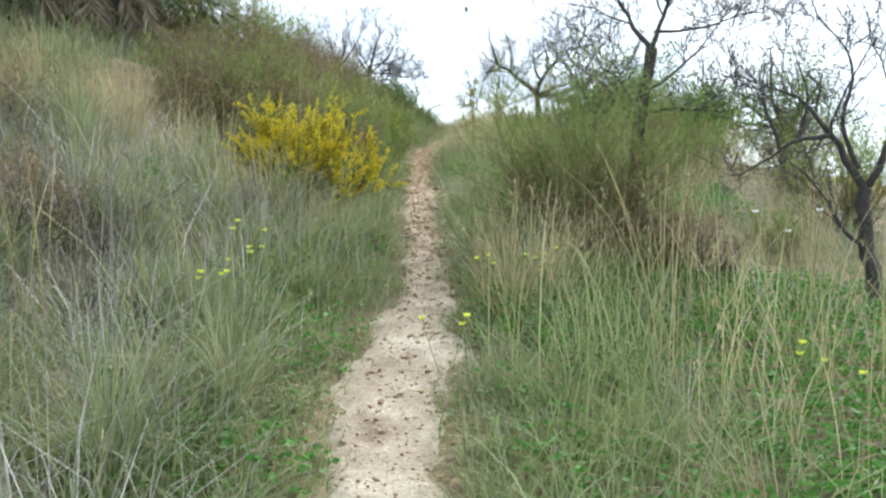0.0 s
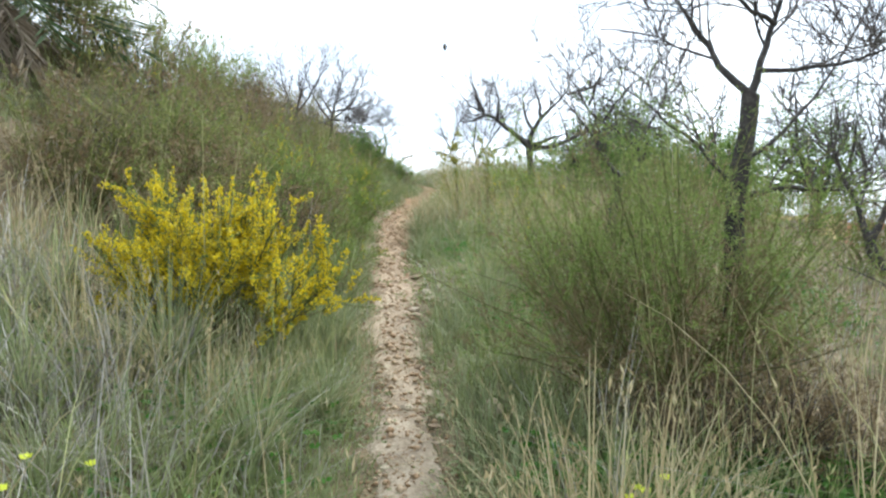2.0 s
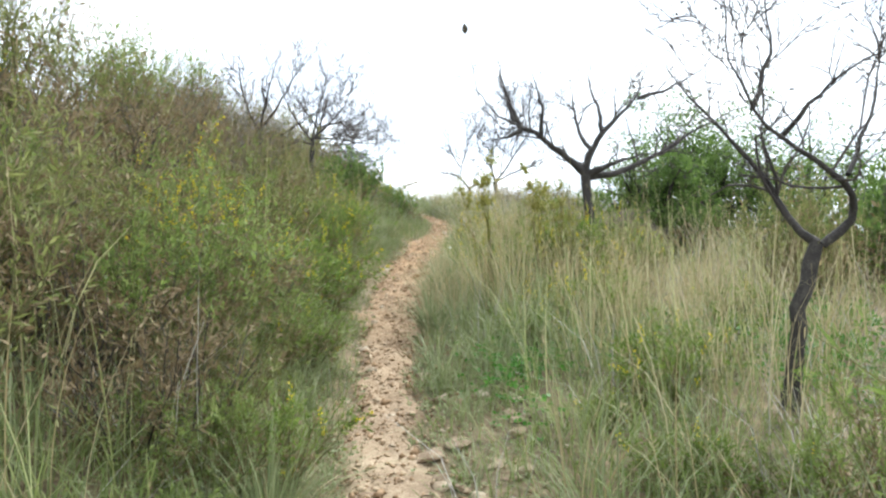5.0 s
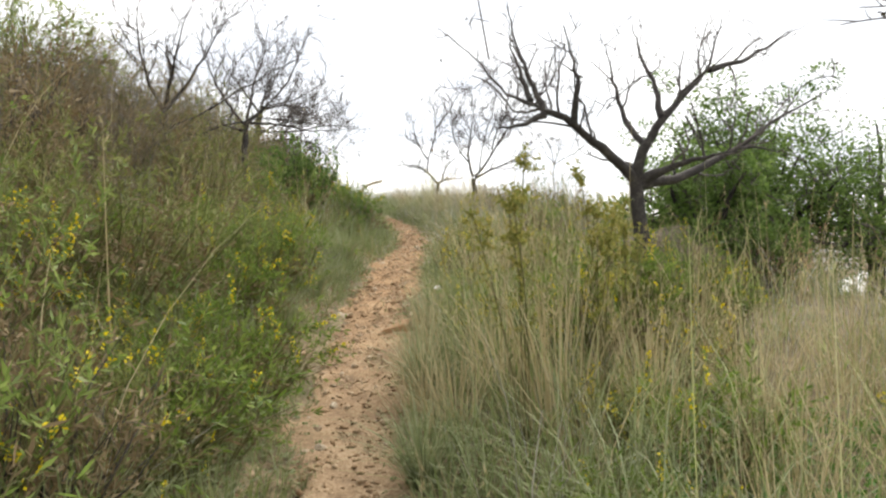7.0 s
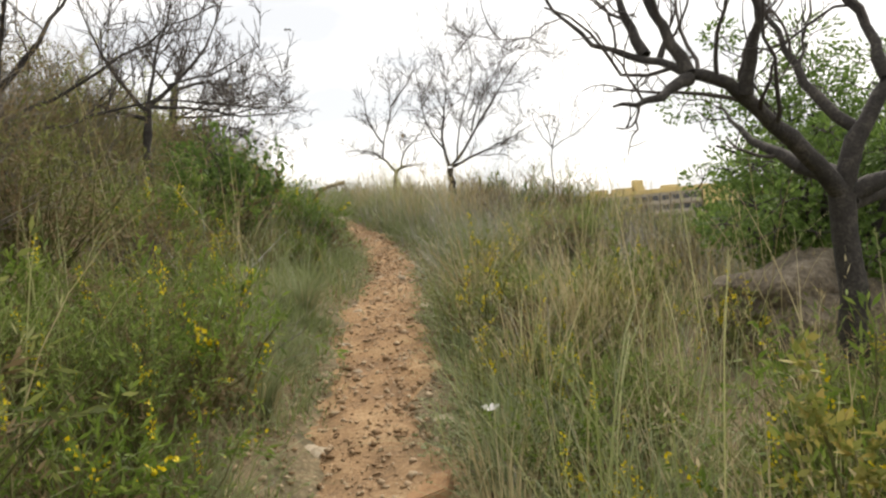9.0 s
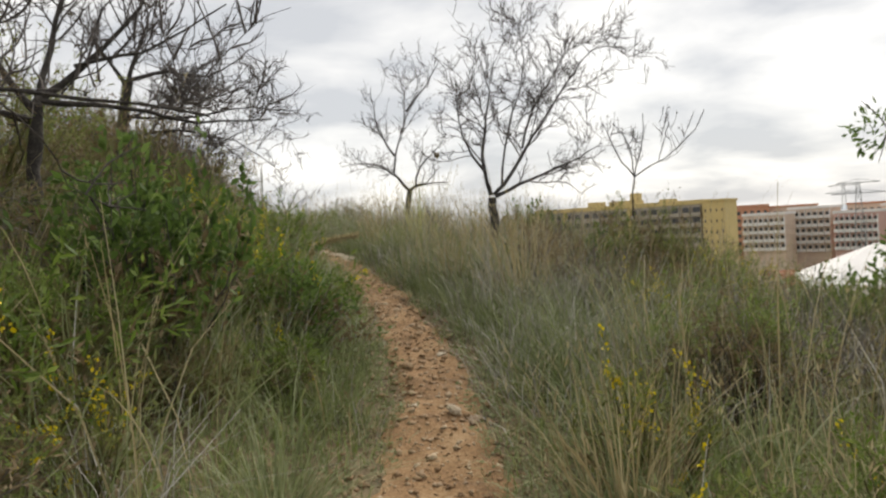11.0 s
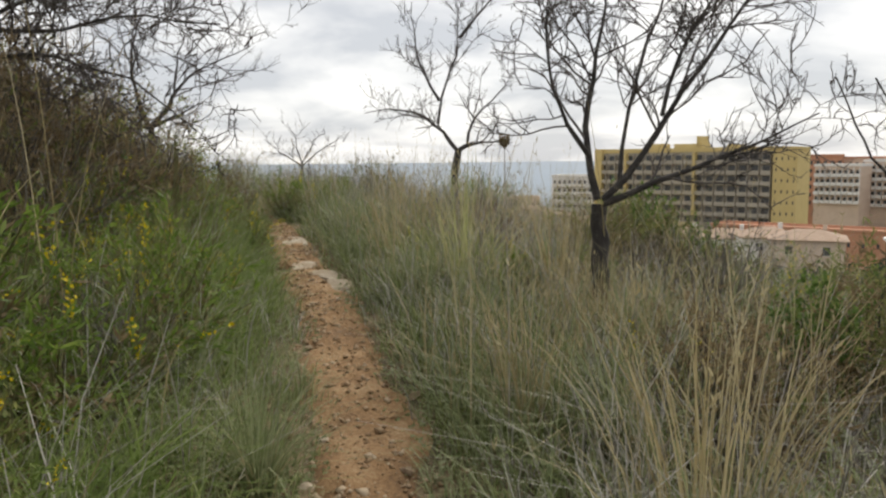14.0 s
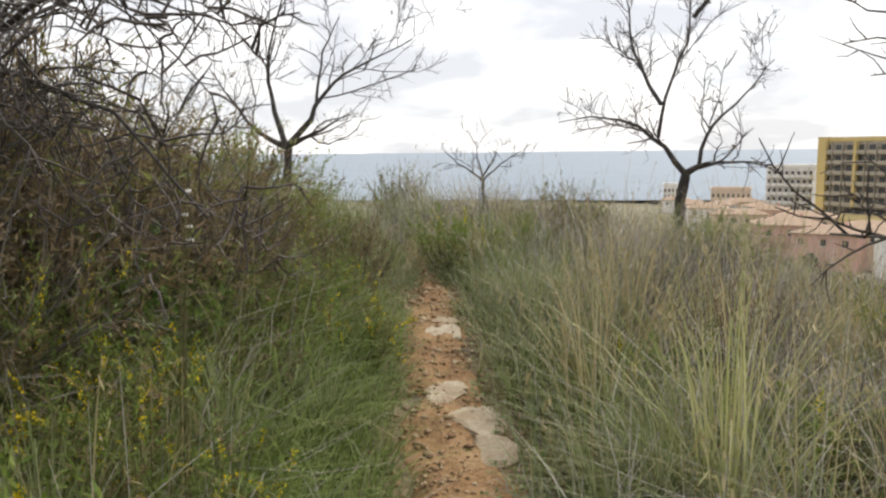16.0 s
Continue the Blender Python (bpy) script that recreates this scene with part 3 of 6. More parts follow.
T('leafless almond tree with a bent trunk in dry grass',
  [(1.82, 9.8, 1.77), (1.9, 9.8, 2.34), (2.02, 9.8, 2.67)],
  [
    [(2.02, 9.8, 2.67), (1.91, 9.88, 2.79), (1.82, 9.96, 3.09), (1.69, 10.04, 3.26), (1.56, 10.12, 3.48), (1.42, 10.2, 3.73)],
    [(2.05, 9.8, 2.66), (2.24, 9.76, 2.78), (2.24, 9.71, 2.88), (2.07, 9.67, 3.01), (1.77, 9.63, 3.21), (1.62, 9.59, 3.35), (1.5, 9.54, 3.55), (1.48, 9.5, 3.88)],
    [(2.21, 9.8, 3.02), (2.52, 10.05, 3.38), (2.78, 10.3, 3.89)],
    [(1.86, 9.8, 3.23), (1.96, 9.63, 3.38), (2.05, 9.47, 3.51), (2.14, 9.3, 3.54)],
    [(1.72, 9.8, 3.39), (1.92, 9.9, 3.81), (1.89, 10.0, 4.13)],
  ], 12, thick=0.047, limb_thick=0.55, density=1.0, twig=0.8)
T('tall leafless almond tree standing behind a broom bush',
  [(1.56, 6.3, 1.09), (1.63, 6.3, 2.29), (1.74, 6.3, 2.77)],
  [
    [(1.74, 6.3, 2.77), (1.84, 6.35, 2.98), (1.93, 6.4, 3.17), (2.04, 6.45, 3.46), (2.17, 6.5, 3.76)],
    [(1.74, 6.3, 2.77), (1.62, 6.47, 3.01), (1.49, 6.63, 3.39), (1.4, 6.8, 3.74)],
    [(1.65, 6.3, 2.26), (1.58, 6.53, 2.5), (1.4, 6.77, 2.76), (1.2, 7.0, 3.04)],
    [(1.63, 6.3, 2.23), (1.86, 6.27, 2.29), (2.22, 6.23, 2.22), (2.48, 6.2, 2.26)],
    [(1.8, 6.3, 2.9), (1.98, 6.13, 2.86), (2.2, 5.97, 2.88), (2.47, 5.8, 2.95)],
    [(1.69, 6.3, 2.43), (2.01, 6.43, 2.61), (2.33, 6.57, 2.92), (2.67, 6.7, 3.39)],
    [(1.89, 6.3, 3.14), (1.62, 6.2, 3.25), (1.39, 6.1, 3.41)],
  ], 13, thick=0.058, limb_thick=0.42, density=1.5, twig=0.95)
T('leafless almond tree with a crooked dark trunk over green clover',
  [(2.97, 5.2, 0.67), (2.94, 5.2, 0.92), (2.85, 5.2, 1.3), (2.86, 5.2, 1.55)],
  [
    [(2.86, 5.2, 1.55), (2.66, 5.25, 1.93), (2.53, 5.3, 2.17), (2.28, 5.35, 2.3), (2.07, 5.4, 2.39)],
    [(2.82, 5.2, 1.69), (2.7, 5.26, 2.02), (2.89, 5.32, 2.35), (2.81, 5.38, 2.6), (2.64, 5.44, 2.77), (2.62, 5.5, 2.99)],
    [(2.88, 5.2, 1.57), (3.01, 5.13, 1.86), (3.05, 5.07, 2.34), (2.98, 5.0, 2.76)],
    [(2.63, 5.2, 1.92), (2.41, 5.3, 1.9), (2.22, 5.4, 1.72), (2.05, 5.5, 1.69)],
    [(2.91, 5.2, 1.11), (2.79, 5.3, 1.23), (2.65, 5.4, 1.59), (2.5, 5.5, 1.75)],
  ], 14, thick=0.054, limb_thick=0.55, density=1.1, twig=0.85)
T('leafless tree on the lower slope beyond the brooms',
  [(4.38, 9.0, 1.48), (4.05, 9.0, 1.7), (4.0, 9.0, 1.92)],
  [
    [(4.0, 9.0, 1.92), (3.97, 9.13, 2.31), (3.83, 9.27, 2.78), (3.97, 9.4, 3.31)],
    [(4.0, 9.0, 1.92), (4.27, 9.07, 2.3), (4.38, 9.13, 2.8), (4.2, 9.2, 3.32)],
    [(4.05, 9.0, 1.7), (4.35, 8.85, 2.02), (4.44, 8.7, 2.69)],
  ], 15, thick=0.06, density=0.9)
T('leafless bush-like tree on the bank',
  [(-2.01, 15.9, 3.82), (-1.98, 15.9, 4.33), (-2.01, 15.9, 4.54)],
  [
    [(-2.01, 15.9, 4.54), (-2.2, 16.0, 4.93), (-2.29, 16.1, 5.4), (-2.25, 16.2, 5.73)],
    [(-2.01, 15.9, 4.54), (-1.79, 16.03, 4.87), (-1.55, 16.17, 5.3), (-1.46, 16.3, 5.59)],
    [(-2.0, 15.9, 4.37), (-1.6, 15.97, 4.56), (-1.17, 16.03, 4.85), (-0.77, 16.1, 5.05)],
    [(-2.01, 15.9, 4.33), (-2.45, 16.0, 4.56), (-2.78, 16.1, 4.98)],
    [(-2.0, 15.9, 4.28), (-1.57, 16.0, 4.37), (-1.1, 16.1, 4.51), (-0.52, 16.2, 4.4)],
    [(-2.01, 15.9, 4.52), (-1.86, 15.7, 4.94), (-1.67, 15.5, 5.33)],
  ], 16, thick=0.042, limb_thick=0.5, density=1.2, twig=0.65, upright=0.12)
T('leafless almond tree with dense dark twigs on the bank',
  [(-1.65, 18.2, 3.83), (-1.62, 18.2, 4.74), (-1.6, 18.2, 4.82)],
  [
    [(-1.6, 18.2, 4.82), (-1.25, 18.27, 5.1), (-0.98, 18.33, 5.46), (-0.85, 18.4, 5.88)],
    [(-1.6, 18.2, 4.82), (-1.23, 18.23, 4.8), (-0.81, 18.27, 4.67), (-0.4, 18.3, 4.7)],
    [(-1.62, 18.2, 4.77), (-1.87, 18.27, 5.14), (-2.07, 18.33, 5.61), (-2.19, 18.4, 6.03)],
    [(-1.6, 18.2, 4.82), (-1.54, 18.33, 5.24), (-1.37, 18.47, 5.72), (-1.3, 18.6, 6.17)],
    [(-1.4, 18.2, 5.0), (-0.99, 18.05, 5.04), (-0.58, 17.9, 5.23)],
    [(-1.64, 18.2, 4.72), (-2.06, 18.35, 4.87), (-2.6, 18.5, 5.13)],
  ], 17, thick=0.042, limb_thick=0.5, density=1.2, twig=0.65, upright=0.12)
T('leafless almond tree with drooping twiggy limbs by the path',
  [(-2.25, 22.3, 4.03), (-2.1, 22.3, 5.03), (-1.95, 22.3, 5.75)],
  [
    [(-2.07, 22.3, 5.12), (-1.68, 22.1, 5.21), (-1.26, 21.9, 5.14), (-0.82, 21.7, 4.99), (-0.49, 21.5, 4.72)],
    [(-1.95, 22.3, 5.75), (-1.5, 21.93, 5.79), (-1.07, 21.57, 5.57), (-0.65, 21.2, 5.79)],
    [(-2.02, 22.3, 5.39), (-1.32, 21.83, 5.24), (-0.83, 21.37, 5.28), (-0.25, 20.9, 5.16)],
    [(-1.95, 22.3, 5.75), (-1.8, 22.35, 6.16), (-1.65, 22.4, 6.59)],
    [(-1.97, 22.3, 5.7), (-2.24, 22.4, 6.14), (-2.5, 22.5, 6.54)],
    [(-2.03, 22.3, 5.3), (-1.54, 22.13, 5.52), (-1.08, 21.97, 5.47), (-0.71, 21.8, 5.56)],
    [(-2.09, 22.3, 5.03), (-2.52, 22.5, 5.35), (-2.92, 22.7, 5.58)],
  ], 18, thick=0.062, limb_thick=0.45, density=1.8, twig=0.6, upright=0.03)
T('leafless almond tree with a low fork above brooms',
  [(-1.91, 26.0, 4.07), (-1.89, 26.0, 4.79), (-1.87, 26.0, 4.93)],
  [
    [(-1.87, 26.0, 4.93), (-2.2, 26.07, 5.08), (-2.43, 26.13, 5.34), (-2.65, 26.2, 5.64)],
    [(-1.9, 26.0, 4.96), (-2.04, 26.08, 5.33), (-2.1, 26.15, 5.72), (-1.96, 26.22, 6.21), (-1.92, 26.3, 6.46)],
    [(-1.87, 26.0, 4.95), (-1.6, 25.95, 5.05), (-1.33, 25.9, 5.19)],
    [(-1.86, 26.0, 4.96), (-1.71, 26.08, 5.15), (-1.55, 26.15, 5.47), (-1.21, 26.22, 5.66), (-0.82, 26.3, 5.85)],
    [(-1.61, 26.0, 5.27), (-1.59, 26.15, 5.76), (-1.47, 26.3, 6.06)],
  ], 19, thick=0.045, limb_thick=0.62, density=0.85)
T('leafless almond tree with a wide open crown on the crest',
  [(1.46, 26.5, 3.77), (1.5, 26.5, 4.53), (1.53, 26.5, 4.66)],
  [
    [(1.53, 26.5, 4.66), (1.3, 26.57, 4.99), (0.92, 26.63, 5.2), (0.43, 26.7, 5.13)],
    [(1.29, 26.5, 4.98), (1.35, 26.58, 5.35), (1.55, 26.65, 5.84), (1.59, 26.72, 6.25), (1.47, 26.8, 6.85)],
    [(1.53, 26.5, 4.67), (1.73, 26.4, 4.77), (2.14, 26.3, 4.76)],
    [(1.64, 26.5, 4.75), (1.7, 26.6, 5.05), (2.0, 26.7, 5.29), (2.3, 26.8, 5.65)],
    [(1.31, 26.5, 5.26), (1.04, 26.65, 5.78), (1.02, 26.8, 6.45)],
    [(1.55, 26.5, 5.98), (1.87, 26.4, 6.34), (2.13, 26.3, 6.79)],
  ], 20, thick=0.055, density=1.2, limb_thick=0.56, twig=0.72)
T('leafless almond tree with many upright limbs in tall dry grass',
  [(1.69, 21.5, 3.43), (1.68, 21.5, 4.2), (1.67, 21.5, 4.3)],
  [
    [(1.66, 21.5, 4.33), (1.59, 21.58, 4.66), (1.66, 21.65, 4.98), (1.78, 21.72, 5.45), (1.68, 21.8, 5.83)],
    [(1.69, 21.5, 4.33), (1.89, 21.53, 4.5), (2.07, 21.57, 4.81), (2.4, 21.6, 5.21), (2.69, 21.63, 5.63), (2.97, 21.67, 5.91), (3.29, 21.7, 5.86)],
    [(2.02, 21.5, 4.79), (2.16, 21.6, 5.22), (2.57, 21.7, 5.69), (2.74, 21.8, 6.14)],
    [(1.7, 21.5, 4.31), (2.1, 21.43, 4.49), (2.55, 21.37, 4.63), (2.82, 21.3, 4.79)],
    [(1.78, 21.5, 4.41), (1.86, 21.63, 4.92), (2.22, 21.77, 5.67), (2.18, 21.9, 6.18)],
    [(1.61, 21.5, 4.57), (1.43, 21.43, 4.79), (1.32, 21.37, 5.09), (1.32, 21.3, 5.47)],
  ], 21, thick=0.052, density=1.45, limb_thick=0.46, twig=0.75)
T('small leafless tree with straight upright shoots',
  [(2.86, 20.8, 3.18), (2.89, 20.8, 4.24), (2.92, 20.8, 4.4)],
  [
    [(2.92, 20.8, 4.4), (2.75, 20.9, 4.71), (2.71, 21.0, 4.95)],
    [(2.92, 20.8, 4.4), (2.85, 20.7, 4.72), (2.64, 20.6, 4.9)],
    [(2.92, 20.8, 4.4), (3.35, 20.83, 4.63), (3.61, 20.87, 4.83), (3.74, 20.9, 5.04)],
    [(3.18, 20.8, 4.55), (3.36, 20.9, 4.93)],
    [(2.92, 20.8, 4.4), (3.1, 20.95, 4.78), (3.18, 21.1, 5.05)],
  ], 22, thick=0.0085, limb_thick=0.85, density=0.55, upright=0.3, husks=20, twig=0.5)
T('low leafless bush on the crest',
  [(-0.57, 30.0, 3.6), (-0.56, 30.0, 4.4), (-0.56, 30.0, 4.49)],
  [
    [(-0.56, 30.0, 4.49), (-0.92, 30.1, 4.71), (-1.17, 30.2, 4.93)],
    [(-0.56, 30.0, 4.49), (-0.65, 30.1, 4.78), (-0.7, 30.2, 5.01)],
    [(-0.56, 30.0, 4.49), (-0.3, 30.1, 4.74), (-0.0, 30.2, 4.91)],
    [(-0.6, 30.0, 4.48), (-0.44, 29.85, 4.71), (-0.35, 29.7, 4.92)],
  ], 24, thick=0.025, density=1.0, husks=0, twig=0.7)


# ---- shrubs ----
def gorse_in_bloom(label, seed, height, radius, boughs=70):
    """A gorse in full flower: boughs that end in stiff upright spikes, green at the foot and packed with blossom towards the tip."""
    rng = np.random.default_rng(seed)
    root = new("gorse_bush")
    tagged(root, label, "shrub", "flowering gorse")
    lobes = rng.uniform(0.72, 1.12, 9)
    wood, green, dry, bloom = [], [], [], []
    for _ in range(boughs):
        az = rng.uniform(0, 2 * np.pi)
        reach = rng.uniform(0.1, 1.0) ** 0.6 * radius * lobes[int(az / (2 * np.pi) * 9) % 9]
        top = height * rng.uniform(0.62, 1.0) * np.sqrt(max(0.15, 1 - 0.72 * (reach / radius) ** 2)) * lobes[int(az * 5) % 9]
        foot = np.array([np.cos(az), np.sin(az), 0]) * reach * 0.25
        end = np.array([np.cos(az) * reach, np.sin(az) * reach, top])
        p = grown(rng, foot, end - foot, np.linalg.norm(end - foot) * 0.85, 0.12, 0.03, 6)
        wood.append(tube(p, np.linspace(0.009, 0.003, 7), 4))
        for _ in range(19):
            k = rng.uniform(1.2, 5.99)
            i = int(k)
            at = p[i] + (p[i + 1] - p[i]) * (k - i)
            d = (p[i + 1] - p[i]) / np.linalg.norm(p[i + 1] - p[i])
            ln = rng.uniform(0.10, 0.26) * (0.7 + 0.3 * k / 6)
            q = grown(rng, at, d * 0.8 + rng.normal(0, 0.5, 3) + [0, 0, 0.35], ln, 0.12, 0.06, 4)
            wood.append(tube(q, np.linspace(0.003, 0.0012, 5), 3))
            m = 46
            t = rng.uniform(0, 1, m) * 3.999
            j = t.astype(int)
            pos = q[j] + (q[j + 1] - q[j]) * (t - j)[:, None]
            (dry if k < 2.4 and rng.random() < 0.4 else green).append(leaves(rng, pos, rng.normal(0, 0.7, (m, 3)) + d, rng.uniform(0.014, 0.034, m), rng.uniform(0.003, 0.006, m)))
            if k > 2.0 and rng.random() < 0.78:
                m = int(rng.integers(40, 66))
                t = (1 - rng.uniform(0, 0.75, m) ** 1.2) * 3.999
                j = t.astype(int)
                pos = q[j] + (q[j + 1] - q[j]) * (t - j)[:, None] + rng.normal(0, 0.0085, (m, 3))
                bloom.append(leaves(rng, pos, rng.normal(0, 0.8, (m, 3)) + d, rng.uniform(0.012, 0.021, m), rng.uniform(0.010, 0.017, m)))
    for name, chunks, material, text in (("branchwork", wood, GREEN_STEM, ""), ("foliage", green, BROOM, ""), ("withered_foliage", dry, BROWN_NEEDLE, "withered brown spines low in the bush"), ("blossom", bloom, YELLOW, "dense spikes of bright yellow blossom")):
        v, f = join(chunks)
        tagged(part_np(name, v, [f], material, root, text), kind="stuff")
    return root


gorse = gorse_in_bloom("flowering gorse bush covered in bright yellow blossom beside the path", 31, 1.22, 0.92, 100)
put(gorse, -1.2, 6.6, size=0.95)
big_broom = shrub("broom_bush", "tall feathery green broom bush with brown withered foot", 32, 1.85, 0.9, stems=110, twigs=26, needles=24, leaf=0.030, wide=0.0042,
                  mats=(BROOM, GREEN_STEM), brown=0.10, group="broom bushes", upright=0.03)
put(big_broom, 1.20, 6.2)
broom_a = shrub("broom_bush", "dense olive-green broom bush on the bank", 33, 1.25, 0.9, stems=68, twigs=11, needles=11, leaf=0.042, wide=0.0085, mats=(OLIVE_BROOM, GREEN_STEM), brown=0.12, group="broom bushes")
put(broom_a, -2.1, 9.0, size=1.0)
broom_b = shrub("broom_bush", "soft green broom bush on the bank", 34, 1.05, 0.85, stems=68, twigs=11, needles=11, leaf=0.042, wide=0.0085, mats=(BROOM, GREEN_STEM), brown=0.05, group="broom bushes")
put(broom_b, -1.35, 9.6, size=0.95)
broom_c = shrub("broom_bush", "brownish half-withered broom bush on the bank", 35, 1.1, 0.8, stems=58, twigs=10, needles=11, leaf=0.042, wide=0.0085, mats=(OLIVE_BROOM, GREEN_STEM), brown=0.45, group="broom bushes")
put(broom_c, -1.72, 8.15, size=1.0)
again(broom_c, -2.5, 7.9, 140, 1.0)
gorse_b = shrub("gorse_bush", "green gorse bush with sparse yellow blossom on the bank", 36, 1.1, 0.85, stems=58, twigs=10, needles=12, leaf=0.042, wide=0.009, mats=(BROOM, GREEN_STEM), flowers=YELLOW, flower_share=0.12, brown=0.12, group="flowering gorse")
put(gorse_b, -1.75, 11.2, size=1.0)
herb = shrub("green_herb", "low lush green fennel-like herb beside the path", 37, 0.55, 0.5, stems=36, twigs=8, needles=8, leaf=0.040, wide=0.0085, mats=(HERB, GREEN_STEM), flowers=YELLOW, flower_share=0.03, group="low herbs", upright=0.05)
put(herb, -1.15, 13.2)
small_yellow = shrub("flowering_herb", "low herb with small yellow flowers in the grass", 38, 0.5, 0.4, stems=24, twigs=6, needles=6, leaf=0.04, wide=0.01, mats=(OLIVE_BROOM, GREEN_STEM), flowers=YELLOW, flower_share=0.16, group="low herbs")
put(small_yellow, 1.0, 13.0)


def spindly(seed, height):
    """A thin upright shrub: a few bare stems that carry a bushy tuft of rusty yellow-green leaves at the top and smaller tufts below."""
    rng = np.random.default_rng(seed)
    root = new("spindly_shrub")
    tagged(root, "spindly upright shrub with rusty yellow leaf tufts in the grass", "shrub", "spindly shrubs")
    tufts = []
    for k in range(4):
        p = grown(rng, (rng.normal(0, 0.03), rng.normal(0, 0.03), 0), (rng.normal(0, 0.09), rng.normal(0, 0.09), 1), height * (1.0 if k == 0 else rng.uniform(0.7, 0.95)), 0.035, 0.02, 8)
        v, f = tube(p, np.linspace(0.006, 0.0025, 9), 5)
        part_np("stem", v, [f], GREEN_STEM, root)
        for i, share in ((8, 1.4), (7, 1.3), (6, 0.7), (5, 0.3), (4, 0.15)):
            for _ in range(int(7 * share)):
                q = grown(rng, p[i], rng.normal(0, 0.8, 3) + [0, 0, 0.5], rng.uniform(0.06, 0.15), 0.2, 0.05, 3)
                m = 26
                t = rng.uniform(0.1, 1, m) * 2.999
                j = t.astype(int)
                pos = q[j] + (q[j + 1] - q[j]) * (t - j)[:, None]
                tufts.append(leaves(rng, pos, rng.normal(0, 0.8, (m, 3)) + [0, 0, 0.4], rng.uniform(0.014, 0.028, m), rng.uniform(0.007, 0.013, m)))
    v, f = join(tufts)
    tagged(part_np("leaf_tuft", v, [f], RUST_LEAF, root, "rusty yellow-green leaf tufts"), kind="stuff")
    return root


spindle = put(spindly(42, 1.27), 0.49, 11.98)
for x, y, turn, size in ((0.92, 12.06, 120, 0.96), (1.25, 12.7, 240, 0.8)):
    again(spindle, x, y, turn, size)
dead = shrub("dead_shrub", "grey leafless twiggy dead shrub in dry grass", 39, 0.75, 0.75, stems=42, twigs=12, needles=1, leaf=0.04, wide=0.004, mats=(GREY_TWIG, GREY_TWIG), group="dead shrubs", upright=0.03)
put(dead, -2.1, 4.3)
brown = shrub("withered_shrub", "reddish brown withered shrub in dry grass", 40, 0.8, 0.75, stems=50, twigs=10, needles=8, leaf=0.05, wide=0.008, mats=(BROWN_NEEDLE, TWIG), group="withered shrubs")
put(brown, 1.75, 5.5, size=0.75)
thicket = shrub("withered_shrub", "tall brown and olive half-withered bush beside the path", 43, 1.5, 0.85, stems=95, twigs=14, needles=11, leaf=0.038, wide=0.0075, mats=(OLIVE_BROOM, TWIG), brown=0.85, group="withered shrubs")
put(thicket, -1.75, 22.2)
bramble = shrub("dead_shrub", "dense dark leafless thicket of crossing twigs beside the path", 44, 1.5, 1.0, stems=90, twigs=26, needles=3, leaf=0.09, wide=0.004, mats=(BROWN_NEEDLE, GREY_TWIG), group="dead shrubs", upright=-0.02)
put(bramble, -1.9, 22.0)
for x, y, turn, size in ((-2.3, 22.7, 90, 1.2), (-1.75, 21.3, 200, 0.6), (-2.1, 23.4, 300, 1.0), (-1.55, 22.7, 20, 0.75), (-2.3, 18.0, 70, 0.9), (-2.3, 15.4, 170, 0.8), (-3.0, 16.4, 250, 0.9), (-2.05, 14.8, 30, 0.6), (-2.8, 14.6, 140, 0.8)):
    again(bramble, x, y, turn, size)
mastic = shrub("mastic_bush", "dense leafy mastic bush with small dark green leaves", 41, 1.0, 0.7, stems=48, twigs=10, needles=9, leaf=0.048, wide=0.026, mats=(EVERGREEN, TWIG), group="mastic bushes")
put(mastic, -0.35, 18.2, size=0.6)

vary = random.Random(4)
for kind, x, y, turn, size in ((broom_b, -0.86, 8.0, 10, 0.42), (broom_b, -0.92, 8.8, 110, 0.5), (broom_a, -1.0, 9.4, 210, 0.5), (broom_b, -0.98, 10.2, 310, 0.52), (herb, -0.75, 9.1, 40, 0.8), (herb, -0.8, 10.6, 140, 0.8),
                               (broom_a, -1.1, 11.0, 50, 0.5), (gorse_b, -1.05, 11.7, 150, 0.5), (herb, -0.85, 11.6, 240, 0.9), (brown, 1.42, 5.7, 340, 0.8), (brown, 1.0, 5.8, 100, 0.55), (herb, -0.8, 12.3, 20, 0.9),
                               (herb, 0.55, 13.9, 20, 0.8), (broom_b, 0.95, 14.2, 140, 0.5), (broom_a, 1.3, 15.2, 60, 0.5), (small_yellow, 0.6, 14.7, 250, 0.9), (broom_b, 1.0, 15.9, 200, 0.45), (brown, 0.85, 15.3, 300, 0.5),
                               (dead, 1.6, 22.6, 30, 0.7), (dead, 2.1, 22.9, 130, 0.8), (dead, 1.4, 23.6, 230, 0.7), (dead, 2.5, 23.5, 330, 0.8), (dead, 0.8, 23.9, 80, 0.6), (herb, 0.75, 22.9, 180, 0.6), (herb, 1.2, 23.2, 280, 0.6),
                               (broom_b, -0.98, 22.7, 15, 0.62), (gorse_b, -0.92, 23.5, 115, 0.55), (broom_a, -1.2, 24.1, 215, 0.7), (broom_b, -1.5, 24.6, 315, 0.7), (brown, -0.75, 22.4, 65, 0.45),
                               (bramble, -1.5, 17.7, 0, 0.5), (broom_c, -1.35, 17.9, 90, 0.7), (gorse_b, -1.35, 10.5, 190, 0.85), (brown, -1.15, 8.9, 290, 0.8), (bramble, -2.6, 8.6, 60, 0.6), (brown, -1.6, 9.3, 160, 0.9)):
    again(kind, x, y, turn, size)
